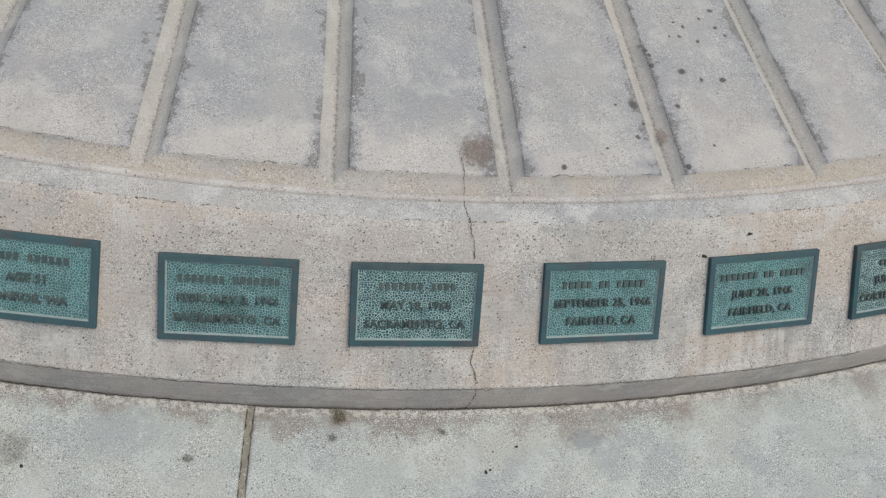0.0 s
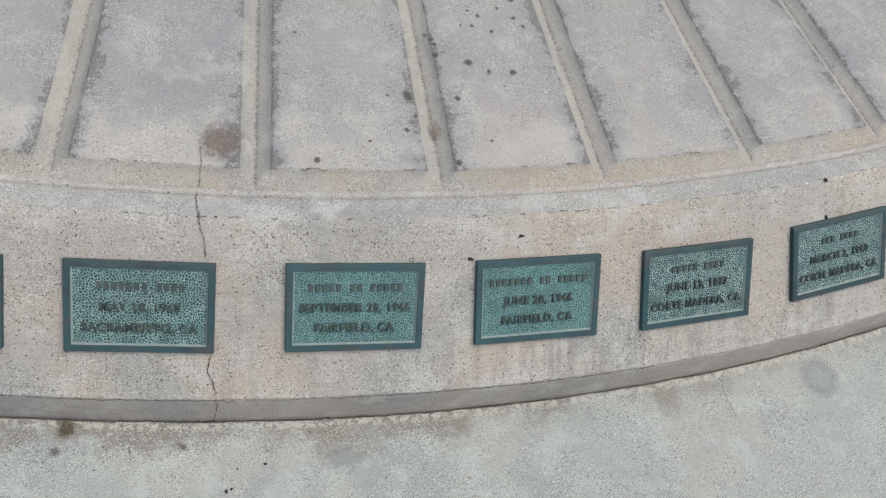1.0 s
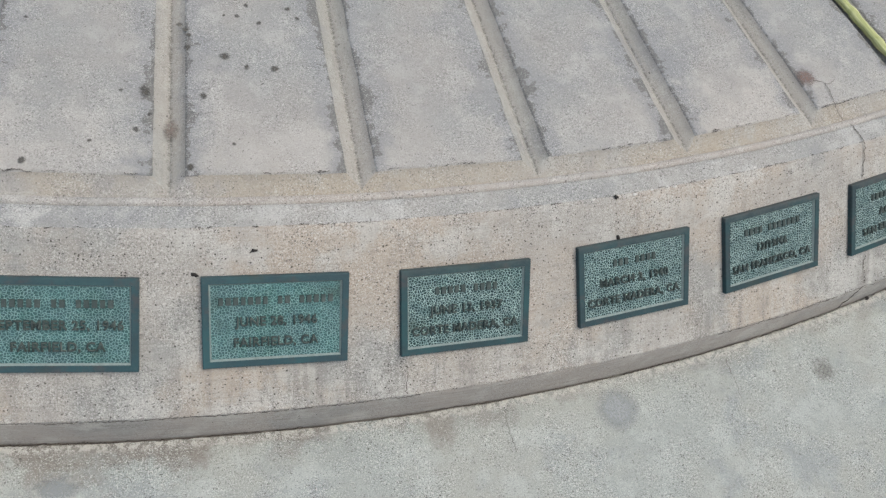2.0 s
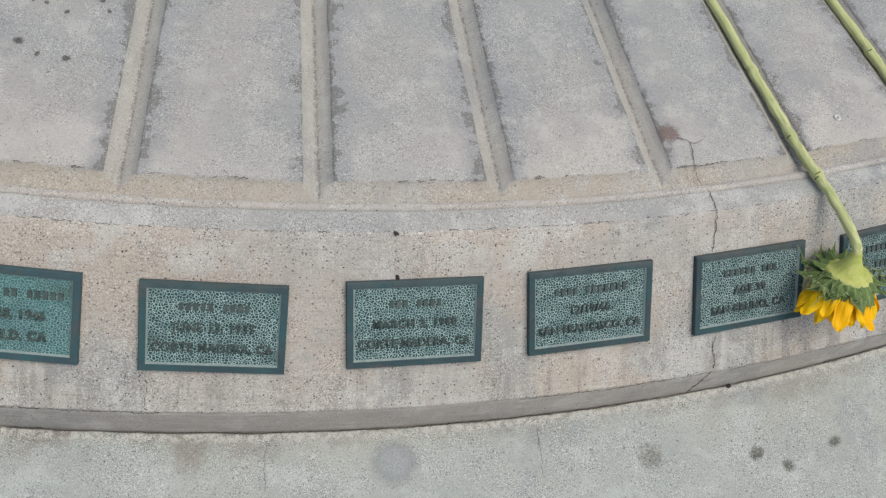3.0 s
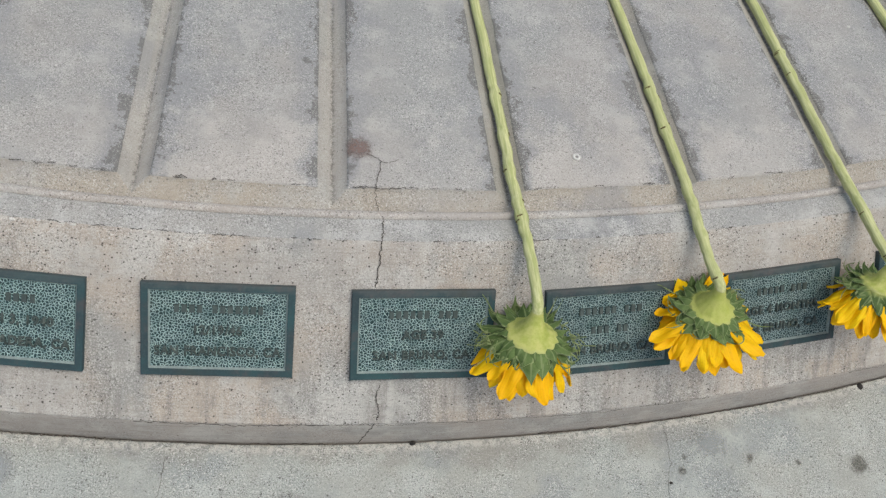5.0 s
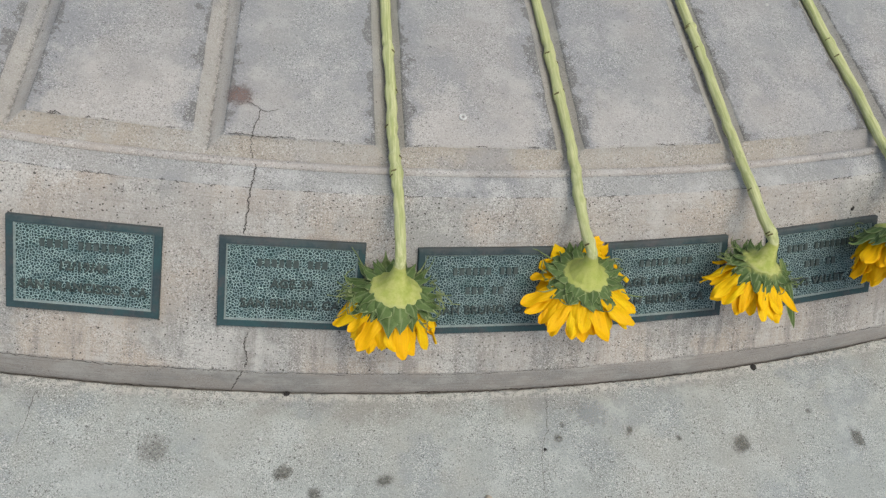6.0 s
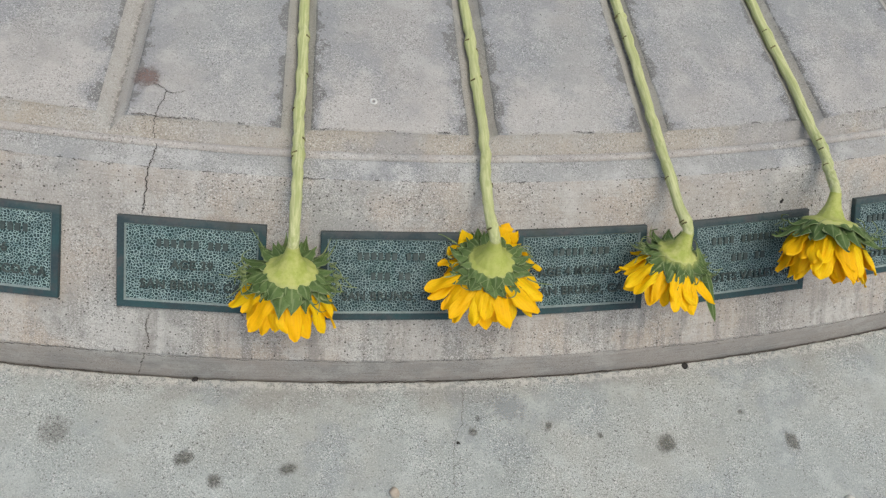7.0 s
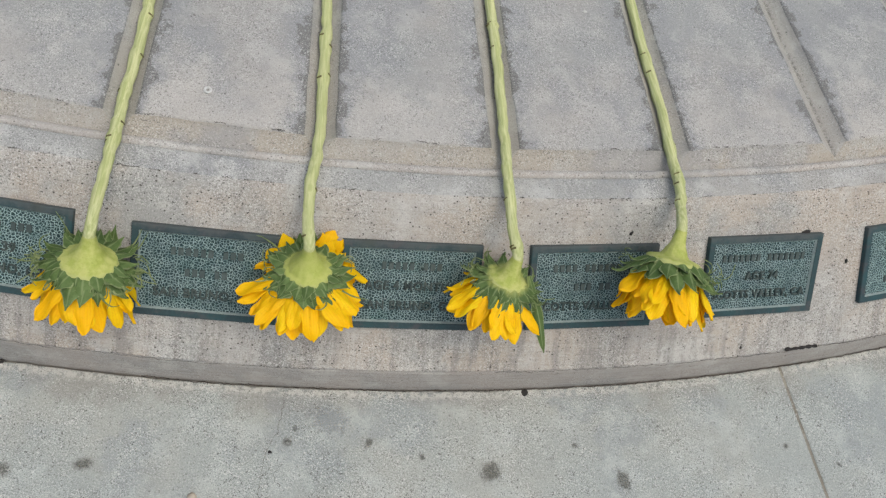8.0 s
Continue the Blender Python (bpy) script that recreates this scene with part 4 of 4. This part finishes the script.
def soft_mark(name, colour, strength, rag=0.8):
    """A stain that fades out unevenly from its middle."""
    m = Tree(name)
    at = m.own()
    far = m.add("ShaderNodeVectorMath", {0: at}, "Value", operation="LENGTH")
    wob = m.calc("ADD", far, m.calc("MULTIPLY", m.calc("SUBTRACT", m.noise(m.add("ShaderNodeVectorMath", {0: m.stretch(at, 1.5, 1.5, 1.5), 1: m.stretch(m.place(), 30.0, 30.0, 30.0)}, operation="ADD"), 1.3, 5, 0.75), 0.5), 1.6 * rag))
    dots = m.noise(m.place(), 330.0, 4, 0.8)
    cover = m.calc("MULTIPLY", m.ramp(wob, 1.0, 0.30), m.ramp(dots, 0.36, 0.56, 0.45, 1.0))
    m.done(m.mix(dots, tuple(v * 0.8 for v in colour), tuple(v * 1.2 for v in colour)), 0.9)
    clear = m.t.nodes.new("ShaderNodeBsdfTransparent")
    blend = m.t.nodes.new("ShaderNodeMixShader")
    m.put(blend.inputs[0], m.calc("MULTIPLY", cover, strength))
    m.put(blend.inputs[1], clear.outputs[0])
    m.put(blend.inputs[2], m.bsdf.outputs[0])
    m.put(m.t.nodes["Material Output"].inputs["Surface"], blend.outputs[0])
    return m.mat


GREY_MARK = soft_mark("grey repair", (0.295, 0.316, 0.328), 0.6, 1.1)
ROUND_MARK = soft_mark("round repair", (0.330, 0.352, 0.365), 0.8, 0.15)
GUM_MARK = soft_mark("old gum stain", (0.0984, 0.0918, 0.0754), 0.62, 1.0)
BROWN_MARK = soft_mark("brown stain", (0.18, 0.143, 0.119), 0.75, 1.0)
DUSK_MARK = soft_mark("dull stain", (0.205, 0.197, 0.176), 0.45, 1.0)
PINK_MARK = soft_mark("reddish stain", (0.197, 0.139, 0.123), 0.75)


def stain(r, a, z, radius, material, label, squash=1.0, tilt=0.0, turn=0.0):
    bm = bmesh.new()
    sides = 24
    bm.faces.new([bm.verts.new((1.15 * math.cos(2 * math.pi * k / sides), 1.15 * math.sin(2 * math.pi * k / sides), 0)) for k in range(sides)])
    ob = part("stain", bm, material, None)
    lay(ob, r, a, z, tilt, turn)
    ob.matrix_world = ob.matrix_world @ Matrix.Diagonal((radius, radius * squash, 1, 1))
    return tagged(ob, label, "stain", kind="structure")


PLAQUE_MARK = soft_mark("dark plaque stain", (0.024, 0.042, 0.030), 0.3, 0.9)
for k, (which, x, y, radius) in enumerate([(1, -0.045, -0.030, 0.040), (1, 0.010, -0.014, 0.034), (10, 0.012, 0.030, 0.012), (10, 0.022, -0.030, 0.014)]):
    bm = bmesh.new()
    bm.faces.new([bm.verts.new((1.15 * math.cos(2 * math.pi * j / 24), 1.15 * math.sin(2 * math.pi * j / 24), 0)) for j in range(24)])
    ob = part("stain", bm, PLAQUE_MARK, PLACED[which], "dark greenish stain on the bronze")
    ob.matrix_basis = Matrix.Translation((x, y, 0.0066)) @ Matrix.Rotation(k * 1.1, 4, "Z") @ Matrix.Diagonal((radius, radius * 0.7, 1, 1))

GUM_LABEL = "flat dark spot of old gum on the concrete pavement"
for k, (r, a, size) in enumerate([(4.4732, -0.2848, 0.008), (4.431, -0.2356, 0.007), (4.4203, -0.1953, 0.008), (4.5043, 0.1917, 0.013), (4.5366, 0.2022, 0.010), (4.5168, 0.2254, 0.0125), (4.4449, 0.2901, 0.0045), (4.4655, 0.2879, 0.007), (4.4644, 0.3152, 0.008), (4.4864, 0.3334, 0.005), (4.5113, 0.357, 0.015), (4.5371, 0.4042, 0.017), (4.477, 0.3886, 0.005), (4.5161, 0.4703, 0.0045), (4.5612, 0.4892, 0.005)]):
    stain(r, a, 0.0009, size * 1.5, GUM_MARK, GUM_LABEL, 0.75 + 0.2 * math.sin(k * 2.1), turn=k * 1.3)
for k, (r, a, size) in enumerate([(4.4491, -0.1677, 0.0028), (4.4853, -0.1786, 0.0025), (4.4887, -0.1803, 0.0035), (4.4558, -0.1769, 0.0018), (4.3835, 0.1919, 0.005), (4.387, 0.3728, 0.0065), (4.5063, -0.3374, 0.003), (4.4821, 0.2823, 0.003)]):
    bm = bmesh.new()
    bumpy_disc(bm, size, 0.0022, k + 30.0, 0.75, 0.6, 12)
    tagged(lay(part("debris", bm, TAR, None), r, a, 0.0, turn=k * 0.9), "small black crumb of debris on the pavement", "debris", "dark crumbs")
PANEL_SPOTS = [(3.7397, -0.0566, 7), (3.7581, -0.0647, 4), (3.7817, -0.0581, 6), (3.7761, -0.075, 5), (3.7645, -0.0792, 4), (3.8019, -0.0546, 5), (3.8124, -0.0705, 5), (3.7989, -0.0789, 5), (3.7982, -0.0842, 3), (3.8302, -0.0993, 6), (3.8656, -0.0986, 7), (3.8803, -0.0846, 9), (3.901, -0.0767, 6), (3.9034, -0.066, 8), (3.9508, -0.1136, 11), (3.9502, -0.1219, 4), (3.9559, -0.0931, 7), (3.9919, -0.1117, 4), (4.0185, -0.1161, 6), (4.0402, -0.1309, 4), (4.0421, -0.0831, 4), (4.0813, -0.098, 7), (3.8247, -0.1577, 4), (4.0763, -0.151, 7), (3.8208, -0.1015, 6), (3.8409, -0.0979, 5)]
for k, (r, a, size) in enumerate(PANEL_SPOTS):
    stain(r, a, Z_PANEL + 0.0022, size * 0.0011, soft_mark("lichen spot", (0.085, 0.08, 0.07), 0.95) if k == 0 else bpy.data.materials["lichen spot"], "dark lichen spot on a concrete panel", 0.8, turn=k * 1.7)
stain(4.048, -0.1853, Z_PANEL + 0.0022, 0.040, BROWN_MARK, "brown square stain on a concrete panel", 1.1)
stain(4.027, 0.1695, Z_PANEL + 0.0022, 0.024, PINK_MARK, "reddish stain beside a groove")
stain(4.0142, -0.1045, Z_PANEL - 0.003, 0.013, BROWN_MARK, "brown stain in a groove", 1.5)
stain(4.4458, -0.1409, 0.0008, 0.040, GREY_MARK, "bluish grey repair patch in the pavement", 0.6)
stain(4.4365, 0.0557, 0.0008, 0.046, ROUND_MARK, "round bluish grey repair patch in the pavement")
stain(4.4762, 0.1499, 0.0008, 0.030, DUSK_MARK, "faint brown stain on the pavement")
stain(4.4297, 0.3018, 0.0008, 0.036, GREY_MARK, "pale grey repair patch in the pavement", 0.8)
stain(4.3951, -0.2333, 0.0008, 0.018, soft_mark("dark moss", (0.085, 0.072, 0.040), 0.85, 0.9), "dark olive-brown moss at the foot of the kerb")
stain(4.4831, -0.3422, 0.0008, 0.035, DUSK_MARK, "dull brown stain on the pavement")


def stone(r, a, size, label, mat):
    bm = bmesh.new()
    bmesh.ops.create_icosphere(bm, subdivisions=2, radius=size)
    for v in bm.verts:
        w = 1 + 0.35 * noise.noise(v.co / size * 1.1 + Vector((r * 9, a * 50, 0)))
        v.co = Vector((v.co.x * w, v.co.y * w * 0.8, max(-0.45 * size, v.co.z * 0.75 * w) + 0.45 * size))
    for f in bm.faces:
        f.smooth = True
    return tagged(lay(part("pebble", bm, mat, None), r, a, 0.0, turn=a * 20), label, "pebble")


stone(4.5545, 0.2598, 0.0085, "small tan pebble lying on the concrete pavement", STONE)
stone(4.6479, 0.4167, 0.0110, "whitish pebble lying on the concrete pavement", plain_dark("white stone", (0.52, 0.51, 0.47)))

# a small white ring on a panel
bm = bmesh.new()
rings = []
for k in range(24):
    g = 2 * math.pi * k / 24
    rings.append([bm.verts.new(((0.0042 + 0.0019 * math.cos(h)) * math.cos(g), (0.0042 + 0.0019 * math.cos(h)) * math.sin(g), 0.0012 + 0.0010 * math.sin(h))) for h in [2 * math.pi * i / 8 for i in range(8)]])
for k in range(24):
    for i in range(8):
        bm.faces.new((rings[k][i], rings[(k + 1) % 24][i], rings[(k + 1) % 24][(i + 1) % 8], rings[k][(i + 1) % 8])).smooth = True
tagged(lay(part("plastic_ring", bm, plain_dark("white plastic", (0.52, 0.52, 0.50), 0.5), None), 4.0398, 0.2507, Z_PANEL + 0.001), "tiny white plastic ring lying on a concrete panel", "ring")
bm = bmesh.new()
bumpy_disc(bm, 0.0035, 0.0016, 77.0, 0.8, 0.4, 10)
tagged(lay(part("paint_fleck", bm, plain_dark("white paint", (0.5, 0.5, 0.48)), None), 3.8235, 0.401, Z_PANEL + 0.0008), "tiny white paint fleck on a concrete panel", "fleck")
# crumbs of dirt on the bevel, on plaque tops, and pale grit along the shoulder
for k, (r, a, size) in enumerate([(4.2275, 0.475, 0.008), (4.2335, 0.4404, 0.006), (4.2159, 0.4029, 0.004), (4.3621, 0.4534, 0.0025), (4.2682, 0.4954, 0.004), (4.2272, 0.0546, 0.005), (4.1798, 0.0538, 0.005), (4.2245, -0.0973, 0.005), (4.2021, -0.0784, 0.0045)]):
    bm = bmesh.new()
    bumpy_disc(bm, size, 0.003, k + 60.0, 0.6, 0.7, 12)
    tagged(lay(part("debris", bm, TAR, None), r, a, face_z(r), FACE_TILT, k * 0.4), "crumb of dark dirt on the sloping concrete", "debris", "dark crumbs")
for k, (r, a, size) in enumerate([(4.1791, 0.0624, 0.0045), (4.176, 0.0768, 0.0055), (4.1776, 0.0803, 0.004), (4.1724, 0.1188, 0.004), (4.1777, 0.0446, 0.0035), (4.1765, 0.07, 0.003), (4.1721, 0.1083, 0.003)]):
    bm = bmesh.new()
    bumpy_disc(bm, size, 0.0018, k + 80.0, 0.5, 0.6, 10)
    tagged(lay(part("grit", bm, plain_dark("white grit", (0.55, 0.54, 0.52)) if k == 0 else bpy.data.materials["white grit"], None), r, a, 0.2605, 0.35), "fleck of pale grit in the concrete shoulder", "grit", "pale grit")
# a dead twig on the kerb's edge
bm = bmesh.new()
tube(bm, spline([polar(4.3735, 0.4726 + 0.0035 * k, 0.0735 + 0.001 * (k % 2)) for k in range(5)], 4), [0.0016 + 0.0022 * math.sin(i * 0.9) ** 2 for i in range(17)], 7, 0.6)
tagged(part("twig", bm, TAR, None), "thin dark dead twig on the kerb edge", "twig")


def crack(points, width, seed, parent, name="crack"):
    """A dirty crack, also used for painted lines of shade, along (distance, angle, height) points, ragged in width and
    line.
    """
    rnd = random.Random(seed)
    line = spline([polar(*p) for p in points], 9)
    for i in range(1, len(line) - 1):
        line[i] = line[i] + Vector((rnd.gauss(0, 0.0009), rnd.gauss(0, 0.0007), 0))
    bm = bmesh.new()
    pairs = []
    for i, p in enumerate(line):
        t = line[min(i + 1, len(line) - 1)] - line[max(i - 1, 0)]
        side = t.cross(Vector((0, 0, 1)))
        side = side.normalized() if side.length > 1e-6 else polar(1, 1.57)
        w = width * rnd.uniform(0.35, 1.2)
        pairs.append((bm.verts.new(p - side * w * 0.5), bm.verts.new(p + side * w * 0.5)))
    for (a0, b0), (a1, b1) in zip(pairs, pairs[1:]):
        bm.faces.new((a0, b0, b1, a1))
    return part(name, bm, CRACK_SHADE, parent)


def on_face(r, a):
    return (r + 0.0011, a, face_z(r) + 0.0011)


crack([(4.0601, -0.1924, Z_PANEL + 0.002), (4.0816, -0.1917, Z_PANEL + 0.002), (4.105, -0.1918, 0.2615), (4.124, -0.1920, 0.2565)], 0.0012, 1, dial)
crack([(4.1335, -0.1926, 0.2600), (4.15, -0.1922, surface_z(4.15) + 0.0032), (4.168, -0.1914, surface_z(4.168) + 0.0032), (4.1785, -0.1910, 0.2640), on_face(4.181, -0.191), on_face(4.2049, -0.189), on_face(4.2194, -0.1889)], 0.0016, 2, dial)
crack([on_face(4.3254, -0.1865), on_face(4.3397, -0.1872), on_face(4.3616, -0.1845), on_face(4.368, -0.1850)], 0.0016, 3, dial)
crack([(4.3735, -0.1850, 0.0735), (4.3770, -0.1842, 0.055), (4.3800, -0.1850, 0.020), (4.3815, -0.1856, 0.002)], 0.0016, 4, dial)
crack([(4.1335, 0.1774, 0.2600), (4.15, 0.1772, surface_z(4.15) + 0.0032), (4.168, 0.1768, surface_z(4.168) + 0.0032), (4.1785, 0.1764, 0.2640), on_face(4.184, 0.1761), on_face(4.2074, 0.1757), on_face(4.2251, 0.1751)], 0.0016, 5, dial)
crack([on_face(4.3291, 0.178), on_face(4.3442, 0.177), on_face(4.3593, 0.1782), on_face(4.368, 0.1774)], 0.0016, 6, dial)
crack([(4.3735, 0.1770, 0.0735), (4.3775, 0.1752, 0.045), (4.3815, 0.1728, 0.002)], 0.0016, 7, dial)
crack([on_face(4.3432, -0.0272), on_face(4.3667, -0.0279), on_face(4.370, -0.0276)], 0.0010, 8, dial)
crack([(4.0367, 0.1724, Z_PANEL + 0.002), (4.0493, 0.1774, Z_PANEL + 0.002), (4.0831, 0.1755, Z_PANEL + 0.002), (4.105, 0.1752, 0.2615), (4.124, 0.1760, 0.2565)], 0.0013, 9, dial)
crack([(4.045, 0.1837, Z_PANEL + 0.002), (4.0505, 0.18, Z_PANEL + 0.002), (4.0493, 0.1774, Z_PANEL + 0.002)], 0.0011, 10, dial)
for x in (-0.0062, 0.0058):
    crack([(r, JOINTS[0] + x / r, -0.0030) for r in (4.386, 4.45, 4.52, 4.60, 4.70, 4.82, 4.95)], 0.0028, 20, pavement_slabs)
crack([(4.3872, 0.2857, 0.0010), (4.4121, 0.2855, 0.0010), (4.4471, 0.2845, 0.0010), (4.4818, 0.2811, 0.0010), (4.5192, 0.28, 0.0010), (4.5476, 0.2796, 0.0010), (4.60, 0.2790, 0.0010)], 0.0007, 11, pavement_slabs)
crack([(4.395, 0.0120, 0.0010), (4.430, 0.0110, 0.0010), (4.47, 0.0115, 0.0010)], 0.0008, 12, pavement_slabs)
crack([(4.405, 0.1095, 0.0010), (4.440, 0.1090, 0.0010), (4.480, 0.1080, 0.0010)], 0.0008, 13, pavement_slabs)

crack([(R_PANEL + 0.002, 0.1672, Z_PANEL + 0.001), (R_PANEL + 0.001, 0.1720, Z_PANEL + 0.001), (R_PANEL + 0.003, 0.1775, Z_PANEL + 0.001), (R_PANEL + 0.002, 0.1840, Z_PANEL + 0.001)], 0.0015, 14, dial)
# dirt in the open joint at the foot of the kerb, and painted shade under the bevel's edge, in broken runs
joint_rnd = random.Random(5)
for r, z, width, share in ((4.3812, 0.0012, 0.0014, 0.86), (4.3750, 0.0722, 0.0012, 0.72)):
    a = NEAR[0] + 0.05
    while a < NEAR[1] - 0.05:
        run = joint_rnd.uniform(0.02, 0.07)
        if joint_rnd.random() < share:
            crack([(r + joint_rnd.uniform(-0.0008, 0.0012), a + run * k / 5, z) for k in range(6)], width * joint_rnd.uniform(0.5, 1.2), joint_rnd.random(), dial)
        a += run * joint_rnd.uniform(1.0, 1.1)

a = NEAR[0] + 0.05
while a < NEAR[1] - 0.05:
    run = joint_rnd.uniform(0.0010, 0.0045)
    if joint_rnd.random() < 0.6:
        crack([(4.1762 + joint_rnd.uniform(-0.001, 0.0015), a + run * k / 2, 0.2630) for k in range(3)], joint_rnd.uniform(0.0005, 0.0012), joint_rnd.random(), dial)
    a += run * joint_rnd.uniform(1.1, 3.0)
# short dark dashes along the outer edges of the panels
for lo, hi in zip(FLUTES, FLUTES[1:]):
    for n in range(5):
        a, run = joint_rnd.uniform(lo + 0.0075, hi - 0.012), joint_rnd.uniform(0.001, 0.005)
        crack([(R_PANEL + joint_rnd.uniform(-0.001, 0.003), a + run * k / 2, Z_PANEL + 0.0008) for k in range(3)], joint_rnd.uniform(0.0005, 0.0013), joint_rnd.random(), dial)

# ---- panels of the fluted disc ----
FINE = [wedge(True, s) for s in (1, 2, 3, 4)]
meshes = []
for k, bm in enumerate(FINE + [wedge(False, 9)]):
    me = bpy.data.meshes.new("panel")
    bm.to_mesh(me)
    bm.free()
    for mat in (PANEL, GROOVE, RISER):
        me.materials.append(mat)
    meshes.append(me)
SPAN = FLUTES[-1] - FLUTES[0]
COUNT = round((2 * math.pi - SPAN) / PITCH)
for k in range(len(FLUTES) - 1 + COUNT):
    near = k < len(FLUTES) - 1
    if near:
        a, wide = (FLUTES[k] + FLUTES[k + 1]) / 2, FLUTES[k + 1] - FLUTES[k]
    else:
        wide = (2 * math.pi - SPAN) / COUNT
        a = FLUTES[-1] + wide * (k - len(FLUTES) + 1.5)
    ob = new("panel", meshes[(k * 3) % 4 if near else 4])
    ob.rotation_euler = (0, 0, a)
    ob.scale = (wide / PITCH, 1, 1)
    ob.parent = dial
